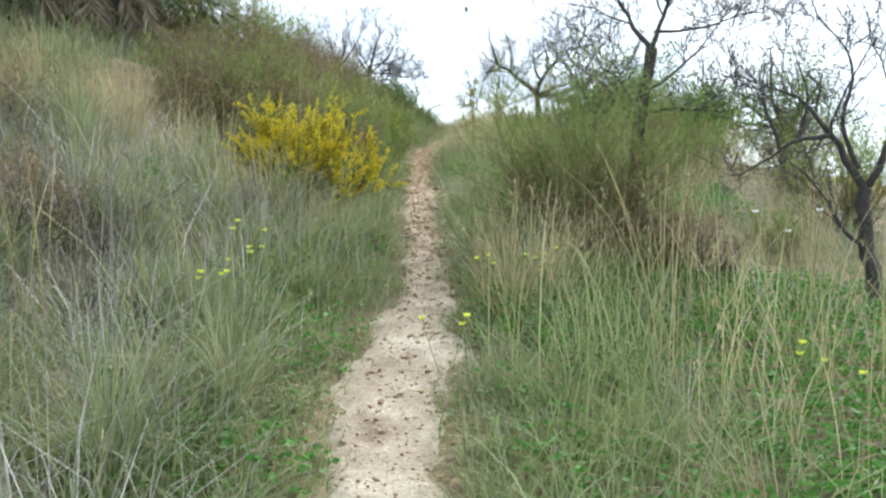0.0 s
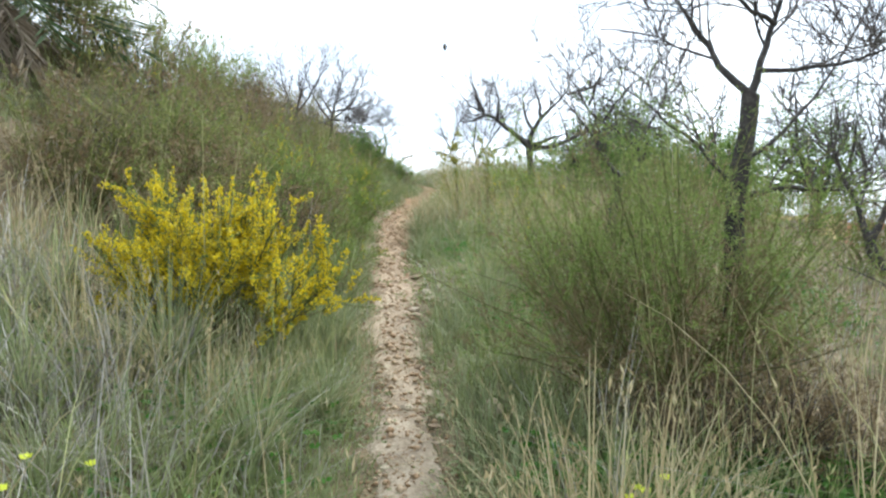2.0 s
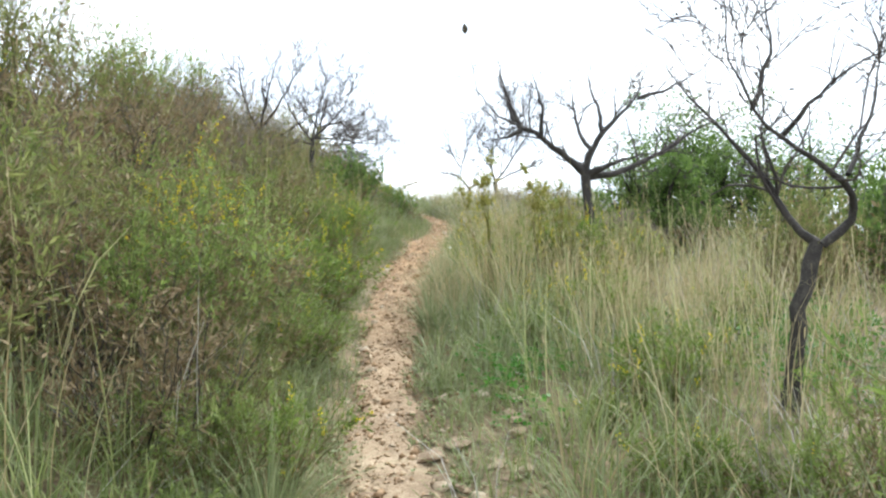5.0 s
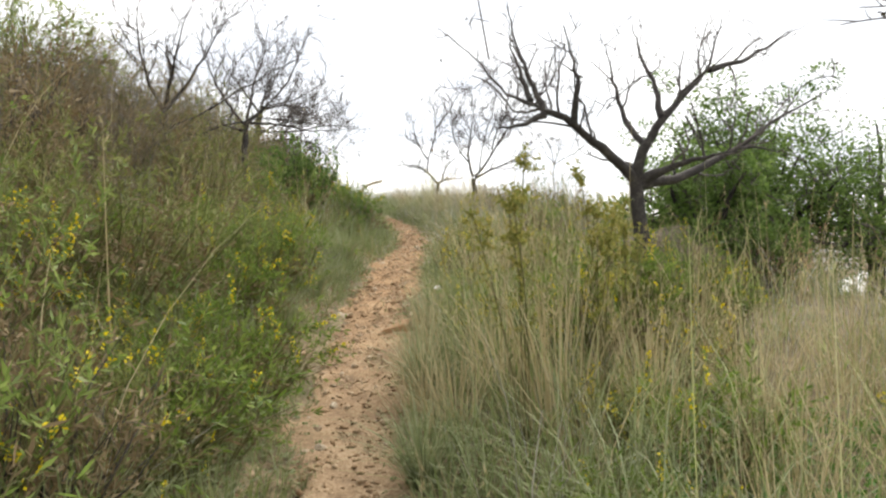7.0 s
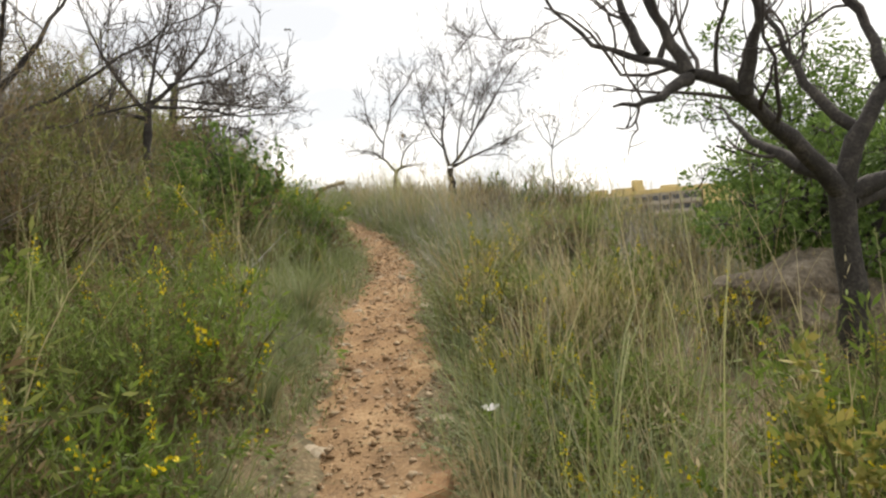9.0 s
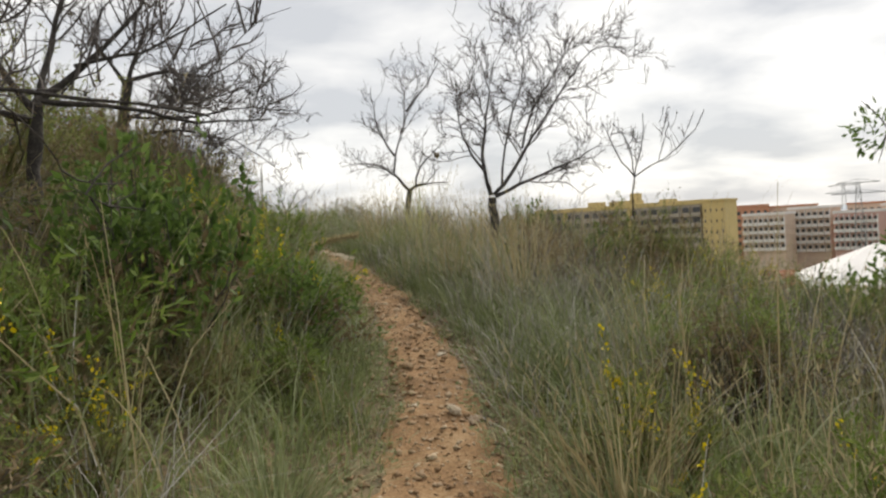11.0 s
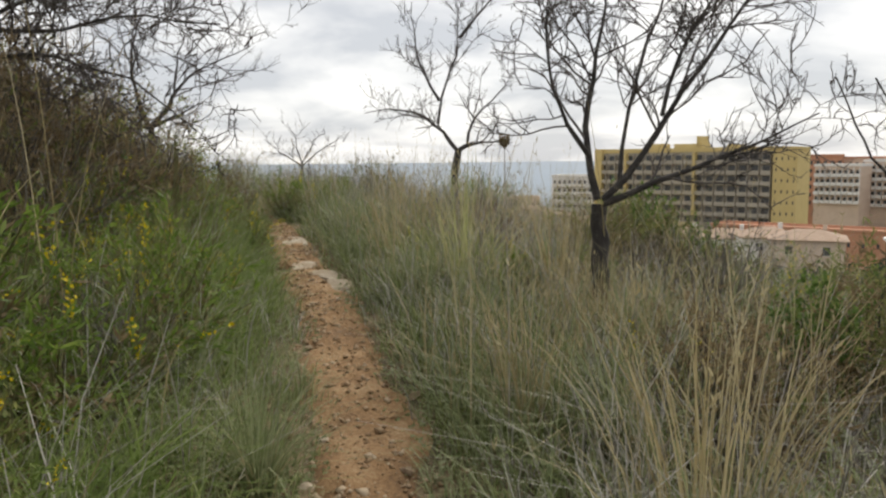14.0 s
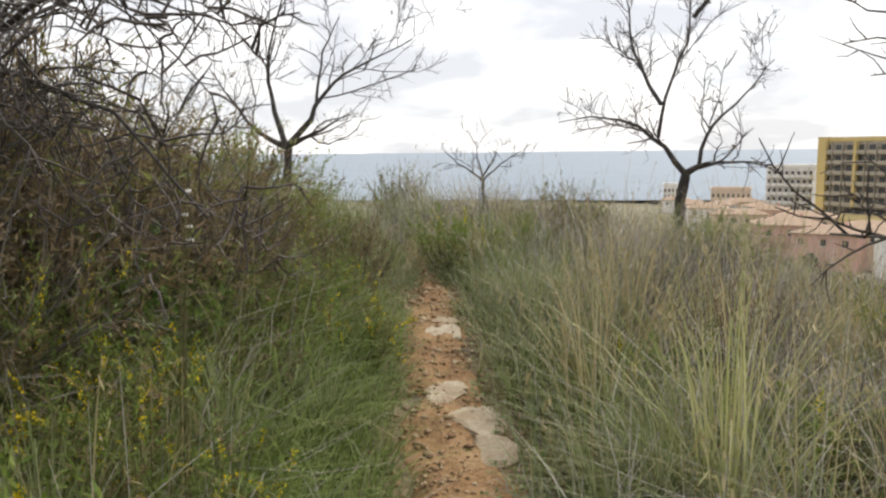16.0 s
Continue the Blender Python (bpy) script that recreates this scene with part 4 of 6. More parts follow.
for kind, x, y, turn, size in ((broom_c, 2.95, 22.7, 20, 0.75), (gorse_b, 3.6, 22.3, 120, 0.85), (broom_c, 4.3, 22.0, 220, 0.95), (mastic, 3.25, 23.7, 320, 0.8), (broom_c, 4.7, 23.3, 70, 1.0), (broom_a, 5.4, 22.6, 170, 1.0), (brown, 2.45, 21.4, 270, 0.7)):
    again(kind, x, y, turn, size, tall=0.85)
for kind, x, y, turn, size in (
        (broom_a, -3.0, 9.2, 40, 0.8), (broom_b, -2.4, 9.4, 80, 1.05), (broom_a, -2.0, 10.3, 200, 1.05), 
        (broom_a, -3.7, 10.6, 280, 1.2), (broom_a, -1.5, 12.5, 110, 0.85), (broom_c, -2.2, 13.0, 220, 0.9),
        (broom_b, -1.45, 13.8, 50, 0.7), (broom_a, -3.0, 13.5, 170, 1.1), (broom_c, -3.4, 12.2, 70, 1.2), (broom_a, -1.7, 15.2, 60, 0.75),
        (broom_c, -2.6, 15.6, 140, 1.0), (broom_b, -3.3, 15.2, 210, 1.2), (broom_a, -3.6, 17.0, 330, 1.2), (broom_c, -2.4, 17.2, 15, 0.95), (broom_b, -1.35, 16.7, 95, 0.65),
        (gorse_b, -1.25, 15.8, 40, 0.55), (mastic, -1.0, 17.3, 60, 0.75), (mastic, -1.5, 18.4, 100, 0.8), (broom_a, -2.2, 18.7, 190, 0.9), (broom_c, -2.1, 20.4, 250, 0.9),
        (broom_b, -2.7, 19.6, 20, 1.1), (thicket, -1.65, 21.4, 75, 0.75), (mastic, -1.35, 22.4, 30, 0.85), (broom_c, -2.0, 22.5, 160, 1.35), (broom_c, -2.5, 21.6, 300, 1.4), (dead, -1.75, 21.7, 20, 1.5), (dead, -1.5, 22.9, 130, 1.4), (broom_c, -2.9, 23.2, 60, 1.5),
        (broom_b, -0.95, 23.3, 220, 0.65), (thicket, -1.4, 22.85, 200, 0.85), (broom_c, -2.3, 21.7, 100, 1.5), (thicket, -2.35, 22.7, 10, 1.15), (broom_a, -2.0, 24.2, 120, 1.0), (mastic, -1.6, 25.2, 200, 0.7), (broom_b, -2.6, 26.5, 45, 0.9), (gorse_b, -3.6, 11.6, 210, 1.0),
        (broom_b, 2.15, 7.0, 120, 0.5), (broom_b, 2.9, 6.6, 10, 0.5), (broom_b, 1.6, 8.3, 65, 0.6),
        # three brown ones at y 4.1 to 5.6: added for the dark of shadow pockets
        (brown, 1.15, 5.6, 270, 0.5),  (dead, -2.8, 5.0, 70, 1.1), (brown, -2.3, 4.1, 30, 0.6), (brown, -2.7, 4.6, 130, 0.6), (brown, -3.3, 5.6, 230, 0.7), (dead, -1.6, 5.2, 140, 0.8), (dead, -2.5, 3.4, 220, 0.9), (dead, -1.6, 3.6, 300, 0.7),
        (dead, -3.2, 6.3, 10, 1.1), (dead, -2.1, 6.2, 190, 0.9), (herb, -1.7, 12.6, 90, 0.9), (herb, -1.0, 14.2, 180, 0.7), (herb, -1.5, 14.3, 45, 0.8), (herb, 1.3, 8.8, 10, 0.8),
        (herb, 0.8, 9.6, 100, 0.6), (herb, 1.6, 10.4, 190, 0.9), (herb, 0.65, 11.0, 30, 0.9), (herb, 1.15, 11.4, 140, 1.0), (herb, 0.7, 12.8, 240, 0.8), (small_yellow, 0.45, 13.3, 10, 0.7), (herb, 1.4, 13.2, 50, 0.9), (small_yellow, 0.9, 11.8, 200, 1.0), (herb, 1.0, 15.0, 160, 0.9), (herb, 1.7, 16.0, 40, 1.0), (small_yellow, 0.65, 15.6, 300, 0.9), (herb, 2.3, 11.6, 80, 1.2), (herb, 0.9, 8.9, 70, 0.8), (herb, 1.2, 9.9, 250, 0.9), (broom_c, 3.4, 20.9, 10, 0.6), (mastic, 2.6, 20.9, 10, 0.6), (broom_c, 2.2, 23.2, 140, 0.6), (mastic, 2.9, 24.0, 200, 0.7), (small_yellow, 1.5, 12.4, 60, 0.9), (small_yellow, 0.75, 14.4, 160, 0.8), (small_yellow, 1.3, 15.4, 250, 1.0),
        (small_yellow, 0.95, 16.5, 30, 0.8), (small_yellow, 1.9, 14.9, 110, 1.0), (small_yellow, -0.95, 16.2, 20, 0.7), (small_yellow, -0.75, 19.3, 70, 0.8), (small_yellow, -0.55, 20.8, 150, 0.8),
        (small_yellow, -0.9, 22.0, 200, 0.8), (herb, -0.75, 19.9, 45, 1.0), (herb, -0.6, 20.6, 145, 0.9), (herb, -1.1, 20.7, 245, 1.2), (gorse_b, -0.75, 18.9, 30, 0.55), (herb, -0.5, 18.2, 10, 0.9), (brown, -0.85, 18.5, 40, 0.6), (brown, -1.2, 19.0, 140, 0.7), (dead, -0.7, 20.2, 70, 0.6), (brown, -0.9, 16.9, 90, 0.5), (brown, -1.3, 15.6, 190, 0.6), (dead, -0.85, 14.7, 20, 0.6), (brown, -1.2, 10.7, 20, 0.7), (brown, -2.4, 11.6, 120, 1.1), (brown, -2.9, 9.9, 220, 1.2), (brown, -2.0, 9.3, 10, 0.9), (brown, -2.6, 13.6, 80, 1.1), (gorse_b, -1.05, 19.5, 200, 0.65), (herb, -0.5, 17.4, 100, 1.0), (gorse_b, -0.95, 17.9, 300, 0.6), (herb, -1.3, 20.1, 100, 1.3), (broom_c, -0.75, 17.0, 40, 0.45), (gorse_b, -0.65, 21.4, 80, 0.5), (herb, -0.95, 15.3, 60, 1.0), (herb, -1.2, 16.4, 200, 1.2), (gorse_b, -1.0, 13.9, 120, 0.6), (herb, -0.95, 12.3, 20, 1.0), (gorse_b, -1.25, 12.0, 70, 0.6), (herb, -1.0, 11.3, 150, 1.0), (herb, -0.95, 10.3, 210, 0.9), (small_yellow, -0.5, 23.0, 300, 0.7),
        (small_yellow, 2.0, 18.8, 0, 0.9), (small_yellow, 1.7, 20.6, 50, 0.8), (gorse_b, 2.5, 24.6, 120, 0.4), (mastic, 3.3, 22.8, 30, 0.5), (broom_c, 3.0, 20.4, 80, 0.7), (broom_b, 3.8, 19.4, 200, 0.7),
        (broom_a, 4.4, 22.0, 20, 0.9), (broom_c, 5.2, 24.4, 130, 0.9), (mastic, 5.0, 20.0, 70, 1.1), (broom_b, 2.6, 27.2, 90, 0.6), (broom_a, 0.6, 28.6, 150, 0.5), (dead, 1.6, 18.9, 40, 0.9),
        (dead, 2.5, 19.8, 90, 1.0), (dead, 3.1, 18.4, 180, 1.0), (dead, 1.3, 22.6, 200, 0.9), (dead, 2.4, 21.9, 20, 1.0), (dead, 0.9, 24.0, 60, 0.8), (dead, 0.4, 26.3, 110, 0.8), (dead, 3.6, 21.2, 290, 1.1),
        (dead, 1.5, 24.9, 10, 0.9), (dead, 2.0, 17.4, 80, 0.8), (dead, -0.4, 27.6, 70, 0.9), (dead, -0.25, 26.1, 20, 0.8), (dead, -0.9, 26.0, 120, 0.8), (dead, 0.35, 25.4, 220, 0.7), (dead, 0.9, 27.9, 170, 0.9), (dead, 2.3, 28.2, 30, 0.8), (broom_c, 1.7, 28.9, 60, 0.7), (broom_b, -0.2, 29.0, 240, 0.6), (dead, 3.2, 26.2, 10, 0.9), (broom_c, -1.4, 28.4, 10, 0.7), (dead, 0.2, 29.4, 200, 0.9), (gorse_b, 1.05, 12.2, 30, 0.45), (gorse_b, 2.1, 13.6, 100, 0.55), (broom_a, 3.4, 12.6, 10, 0.8), (broom_b, 3.6, 10.6, 60, 0.8),
        (broom_c, 4.3, 9.4, 170, 0.9), (broom_b, 4.0, 7.6, 10, 0.9), (mastic, 4.6, 13.2, 150, 1.1), (mastic, 3.2, 15.0, 20, 1.0), (herb, 1.45, 13.35, 25, 1.2), (broom_b, 1.42, 13.28, 75, 0.6), (herb, 1.2, 13.0, 175, 1.25), (small_yellow, 1.3, 13.15, 275, 1.2), (broom_b, -1.0, 13.9, 15, 0.5), (broom_a, -1.25, 14.45, 115, 0.55), (gorse_b, -0.95, 14.8, 215, 0.5), (herb, -0.85, 14.35, 315, 0.9), (herb, -0.95, 13.4, 55, 0.9), (herb, 1.85, 13.4, 125, 1.0), (small_yellow, 1.7, 13.15, 225, 1.0), (herb, 2.1, 13.6, 325, 1.1),
        (broom_c, 2.75, 20.3, 40, 0.85), (broom_a, 3.15, 20.2, 140, 0.5), (gorse_b, 2.95, 19.6, 250, 0.7), (brown, 2.3, 19.4, 20, 0.8), (brown, 1.7, 20.0, 120, 0.6), (brown, 2.9, 21.3, 220, 0.7), (broom_b, 2.1, 20.3, 70, 0.5), (gorse_b, 3.7, 20.6, 10, 0.45), (gorse_b, -1.12, 21.75, 60, 0.5), (small_yellow, -1.05, 21.6, 160, 1.1), (brown, -1.1, 23.3, 10, 0.75), (brown, -0.85, 24.2, 310, 0.7), (herb, -0.35, 25.2, 30, 0.8)):
    again(kind, x, y, turn, size * vary.uniform(0.75, 1.2), tall=vary.uniform(0.8, 1.3))

for k in range(48):
    y = vary.uniform(15.5, 27)
    x = float(trail_x(y)) + vary.uniform(0.75, 4.2)
    again(vary.choice((dead, brown, herb, small_yellow, broom_c, herb, broom_b)), x, y, vary.uniform(0, 360), vary.uniform(0.4, 0.75))


def evergreen(label, x, y, height, radius, seed, count=9000):
    """A low spreading evergreen tree: short trunk, limbs, and a crown of many small leaf sprays with gaps."""
    rng = np.random.default_rng(seed)
    root = new("evergreen_tree")
    tagged(root, label, "tree", "evergreen trees")
    root.location = (x, y, gz(x, y) - 0.04)
    p = grown(rng, (0, 0, 0), (0.1, 0, 1), height * 0.35, 0.1, 0.05, 5)
    v, f = tube(p, np.linspace(0.11, 0.08, 6), 9)
    part_np("trunk", v, [f], BARK, root, shade=True)
    sprays = []
    for i in range(13):
        az = i * 2.4 + rng.uniform(-0.4, 0.4)
        reach = radius * rng.uniform(0.45, 0.85)
        end = np.array([np.cos(az) * reach, np.sin(az) * reach, height * rng.uniform(0.45, 0.85)])
        q = grown(rng, p[-1 - i % 3], end - p[-1], np.linalg.norm(end - p[-1]), 0.18, 0.02, 6)
        v, f = tube(q, np.linspace(0.045, 0.012, 7), 6)
        part_np("limb", v, [f], BARK, root, shade=True)
        for _ in range(9):
            c = q[rng.integers(2, 7)] + rng.normal(0, 0.25, 3) * radius * 0.8
            sprays.append((c, rng.uniform(0.16, 0.34) * radius * 0.75))
    chunks, wood = [], []
    per = count // len(sprays)
    for c, r in sprays:
        d = rng.normal(size=(per, 3))
        d /= np.linalg.norm(d, axis=1, keepdims=True)
        pos = c + d * r * rng.uniform(0.25, 1.0, (per, 1)) ** 0.5 * [1, 1, 0.75]
        chunks.append(leaves(rng, pos, d + rng.normal(0, 0.5, (per, 3)), rng.uniform(0.035, 0.07, per), rng.uniform(0.016, 0.03, per)))
        for _ in range(5):
            w = grown(rng, c, rng.normal(size=3), r, 0.2, 0.05, 3)
            wood.append(tube(w, np.linspace(0.006, 0.002, 4), 3))
    v, f = join(chunks)
    tagged(part_np("crown", v, [f], EVERGREEN, root, "dark green small-leaved crown with gaps"), kind="stuff")
    v, f = join(wood)
    tagged(part_np("twig_tangle", v, [f], TWIG, root), kind="stuff")
    return root


evergreen("dark green wild olive tree with a dense round crown", 4.35, 17.2, 2.5, 1.5, 51, 24000)
evergreen("dark green wild olive tree behind the almond", 3.0, 15.6, 1.5, 0.9, 52, 12000)
evergreen("dark green wild olive tree at the edge of the slope", 5.5, 16.7, 2.3, 1.4, 54, 12000)
evergreen("wide dark green evergreen tree on the lower slope", 6.5, 14.6, 2.6, 1.6, 53, 12000)


def palm(x, y, height):
    """A palm with a skirt of dead grey fronds hanging round its trunk and green fronds on top."""
    rng = np.random.default_rng(61)
    root = new("palm_tree")
    tagged(root, "shaggy palm tree with a skirt of dry hanging fronds", "palm tree")
    root.location = (x, y, gz(x, y) - 0.05)
    p = np.array([[0, 0, height * k / 6] for k in range(7)])
    v, f = tube(p, [0.26, 0.24, 0.23, 0.23, 0.22, 0.22, 0.18], 12)
    part_np("trunk", v, [f], BARK, root, shade=True)
    for name, count, material, lo, hi, rise, ln in (("dry_frond", 60, PALM_DRY, 0.35, 1.0, (-1.6, -0.3), 1.1), ("green_frond", 34, PALM_GREEN, 0.97, 1.02, (-0.1, 1.4), 1.7)):
        for _ in range(count):
            az = rng.uniform(0, 2 * np.pi)
            out = np.array([np.cos(az), np.sin(az), rng.uniform(*rise)])
            q = grown(rng, (np.cos(az) * 0.2, np.sin(az) * 0.2, height * rng.uniform(lo, hi)), out, ln * rng.uniform(0.7, 1.1), 0.05, -0.12, 8)
            s = rng.uniform(0.2, 1, 46) * 7.99
            j = s.astype(int)
            pos = q[j] + (q[j + 1] - q[j]) * (s - j)[:, None]
            d = (q[j + 1] - q[j])
            d /= np.linalg.norm(d, axis=1, keepdims=True)
            side = np.cross(d, [0, 0, 1.0]) * np.where(np.arange(46) % 2, 1, -1)[:, None]
            stalk = tube(q, np.linspace(0.016, 0.004, 9), 4)
            blades = leaves(rng, pos, d * 0.7 + side + [0, 0, -0.15], rng.uniform(0.2, 0.42, 46), 0.022)
            v, f = join([stalk, blades])
            part_np(name, v, [f], material, root)
    return root


palm(-4.1, 9.7, 1.0)
palm(-5.0, 9.0, 1.0)["label"] = "shaggy palm tree with dry hanging fronds on the bank"


# ---- town, sea ----
SEA = rough_mat("grey_sea", [(0.3, (0.10, 0.15, 0.20)), (0.7, (0.17, 0.23, 0.29))], 0.02, 0.35, 0.15, fine=0.3, dist=0.3)
OCHRE = rough_mat("ochre_render", [(0.3, (0.50, 0.385, 0.16)), (0.7, (0.60, 0.475, 0.22))], 0.3, 0.9, 0.1, fine=4)
SAND_PAINT = rough_mat("sand_render", [(0.3, (0.55, 0.42, 0.32)), (0.7, (0.68, 0.55, 0.44))], 0.3, 0.9, 0.1, fine=4)
BRICK_RED = rough_mat("terracotta_render", [(0.3, (0.42, 0.20, 0.12)), (0.7, (0.55, 0.29, 0.18))], 0.3, 0.9, 0.1, fine=4)
PALE = rough_mat("white_render", [(0.3, (0.66, 0.64, 0.61)), (0.7, (0.80, 0.78, 0.75))], 0.4, 0.9, 0.1, fine=5)
PINK = rough_mat("pink_render", [(0.3, (0.55, 0.33, 0.28)), (0.7, (0.66, 0.44, 0.38))], 0.4, 0.9, 0.1, fine=5)
TILE = rough_mat("roof_tile", [(0.3, (0.28, 0.185, 0.12)), (0.7, (0.42, 0.31, 0.23))], 1.5, 0.9, 0.4, fine=9)
SHADE = rough_mat("dark_window_glass", [(0.3, (0.035, 0.040, 0.045)), (0.7, (0.09, 0.09, 0.09))], 0.8, 0.25, 0.0)
GREYWALL = rough_mat("grey_render", [(0.3, (0.30, 0.27, 0.22)), (0.7, (0.42, 0.38, 0.31))], 0.3, 0.9, 0.1, fine=4)
STEEL = rough_mat("galvanised_steel", [(0.3, (0.20, 0.21, 0.21)), (0.7, (0.32, 0.33, 0.33))], 2.0, 0.5, 0.0, metal=0.6)
HILL = leaf_mat("far_shrub", [(0.03, 0.045, 0.02), (0.06, 0.08, 0.035), (0.10, 0.11, 0.06)], 0.7, 0.2, patch=0.1)

bm = bmesh.new()
vs = [bm.verts.new(p) for p in ((-4700, 425, -21.5), (4700, 425, -21.5), (4700, 4780, -8.0), (-4700, 4780, -8.0))]
bm.faces.new(vs)
tagged(part("sea", bm, SEA), "calm grey-blue sea out to the horizon", "sea", kind="structure")

VIEW = (0.06, 15.64, 4.34)


def bearing(az, far):
    return VIEW[0] + far * math.sin(radians(az)), VIEW[1] + far * math.cos(radians(az))


def block(name, label, az0, far0, az1, far1, top, foot, floors, bays, wall, depth=14.0, balcony=None, roof=None, parapet=0.9, gaps=(), win=(0.6, 0.62), skip=0, group="town buildings"):
    """A block of flats between two bearings: wall, roof slab, parapet, and a window or balcony for each bay and floor."""
    (xa, ya), (xb, yb) = bearing(az0, far0), bearing(az1, far1)
    span, turn = math.hypot(xb - xa, yb - ya), math.degrees(math.atan2(yb - ya, xb - xa))
    root = new(name)
    root.matrix_basis = pose(xa, ya, foot, 0, 0, turn)
    tagged(root, label, "building", group)
    h = top - foot
    box("wall", (0, 0, 0), (span, depth, h), wall, root)
    bm = bmesh.new()
    box_into(bm, -0.3, -0.3, h, span + 0.3, 0.1, h + parapet)
    box_into(bm, -0.3, depth - 0.1, h, span + 0.3, depth + 0.3, h + parapet)
    box_into(bm, -0.3, 0.1, h, 0.1, depth - 0.1, h + parapet)
    box_into(bm, span - 0.1, 0.1, h, span + 0.3, depth - 0.1, h + parapet)
    part("parapet", bm, roof or wall, root)
    fh, bw = 3.05, span / bays
    first = h - floors * fh - 0.3
    ww, wh = bw * win[0], fh * win[1]
    pane = bpy.data.meshes.new("window")
    bm = bmesh.new()
    box_into(bm, -ww / 2, -0.06, 0, ww / 2, 0.05, wh)
    bm.to_mesh(pane)
    bm.free()
    pane.materials.append(SHADE)
    rail = None
    if balcony:
        rail = bpy.data.meshes.new("balcony")
        bm = bmesh.new()
        box_into(bm, -bw * 0.42, -1.3, -0.18, bw * 0.42, -0.002, 0)
        box_into(bm, -bw * 0.42, -1.3, 0, bw * 0.42, -1.18, 0.95)
        box_into(bm, bw * 0.42, -1.3, -0.18, bw * 0.46, -0.002, fh - 0.2)
        bm.to_mesh(rail)
        bm.free()
        rail.materials.append(balcony)
    for i in range(bays):
        if i in gaps:
            continue
        for j in range(floors):
            w = new("window", pane)
            w.parent = root
            w.location = ((i + 0.5) * bw, 0, first + j * fh + 0.25)
            if rail and i >= skip:
                r = new("balcony", rail)
                r.parent = root
                r.location = ((i + 0.5) * bw, 0, first + j * fh)
    return root


hotel = block("apartment_block", "long ochre-yellow apartment block with dark balconies in rows", 17.7, 262, 29.3, 236, 6.3, -24, 7, 17, GREYWALL, depth=13, balcony=GREYWALL, roof=OCHRE, parapet=1.3, win=(0.72, 0.72))
(hx0, hy0), (hx1, hy1) = bearing(17.7, 262), bearing(29.3, 236)
hspan = math.hypot(hx1 - hx0, hy1 - hy0)
for k in (3, 10):
    box("yellow_bay", (hspan / 17 * k + 0.1, -1.7, 11.5), (hspan / 17 * k + hspan / 17 * 0.25, -0.002, 30.2), OCHRE, hotel, "ochre-yellow pier")
box("podium", (-9, -16, 0), (hspan * 0.62, -1.9, 9.4), OCHRE, hotel, "ochre-yellow ground floor wing with small windows")
pw = bpy.data.meshes.new("podium_window")
bm = bmesh.new()
box_into(bm, -0.8, -0.06, 0, 0.8, 0.05, 1.5)
bm.to_mesh(pw)
bm.free()
pw.materials.append(SHADE)
for k in range(10):
    w = new("window", pw)
    w.parent = hotel
    w.location = (-5 + k * 4.2, -16, 6.2)
for k, (a, b, hh) in enumerate(((0.30, 0.36, 1.6), (0.44, 0.60, 1.4), (0.57, 0.59, 3.6), (0.74, 0.8, 1.0))):
    box("roof_house", (hspan * a, 3, 30.3), (hspan * b, 9, 30.3 + 1.2 + hh), OCHRE, hotel, "small ochre lift house on the roof")
box("end_wall", (-1.0, -1.6, 8), (1.6, 13, 31.7), OCHRE, hotel, "plain ochre end wall")
block("apartment_tower", "plain ochre-yellow end tower of the apartment block", 29.3, 234, 30.8, 232.5, 6.8, -24, 6, 4, OCHRE, depth=15, roof=OCHRE, win=(0.22, 0.3), parapet=0.6)
for az0, az1, far, top, floors, bays, wall, words in ((31.9, 34.6, 300, 1.2, 4, 8, SAND_PAINT, "sand-coloured terraced apartment block with white balconies"), (34.8, 37.4, 312, 2.6, 5, 7, SAND_PAINT, "taller sand-coloured apartment block with white balconies"),
                                                      (37.6, 40.2, 300, 0.4, 4, 8, PINK, "low pink apartment block with white balconies"), (40.4, 45, 306, 2.2, 5, 11, SAND_PAINT, "long sand-coloured apartment block with white balconies")):
    block("apartment_block", words, az0, far, az1, far - 4, top, -24, floors, bays, wall, depth=14, balcony=PALE, roof=PALE, win=(0.6, 0.6))
for az0, az1, top, bays in ((33.4, 36.2, 3.8, 7), (38.4, 42.5, 3.2, 10)):
    block("apartment_block", "set-back upper storeys of a terraced apartment block with red parapet", az0, 338, az1, 334, top, -24, 3, bays, SAND_PAINT, depth=12, roof=BRICK_RED, win=(0.5, 0.5), parapet=0.7)
block("apartment_block", "terracotta-red apartment block with small windows", 31.0, 330, 33.6, 330, 4.6, -24, 6, 6, BRICK_RED, depth=14, roof=BRICK_RED, win=(0.5, 0.5))
block("apartment_block", "narrow grey-white apartment building", 14.3, 300, 17.2, 296, -2.2, -26, 6, 8, PALE, depth=14, balcony=PALE, win=(0.45, 0.6))
block("apartment_block", "low sand-coloured terrace building near the sea", 10.8, 360, 13.4, 360, -13.5, -30, 2, 8, SAND_PAINT, depth=14, win=(0.4, 0.5))
block("apartment_block", "low white seafront building", 7.6, 400, 9.2, 400, -13.5, -30, 2, 6, PALE, depth=14, win=(0.5, 0.5))
block("retaining_wall", "low orange-red retaining wall building", 25.5, 180, 37, 170, -10.2, -24, 1, 14, BRICK_RED, depth=8, win=(0.2, 0.3), parapet=0.5)


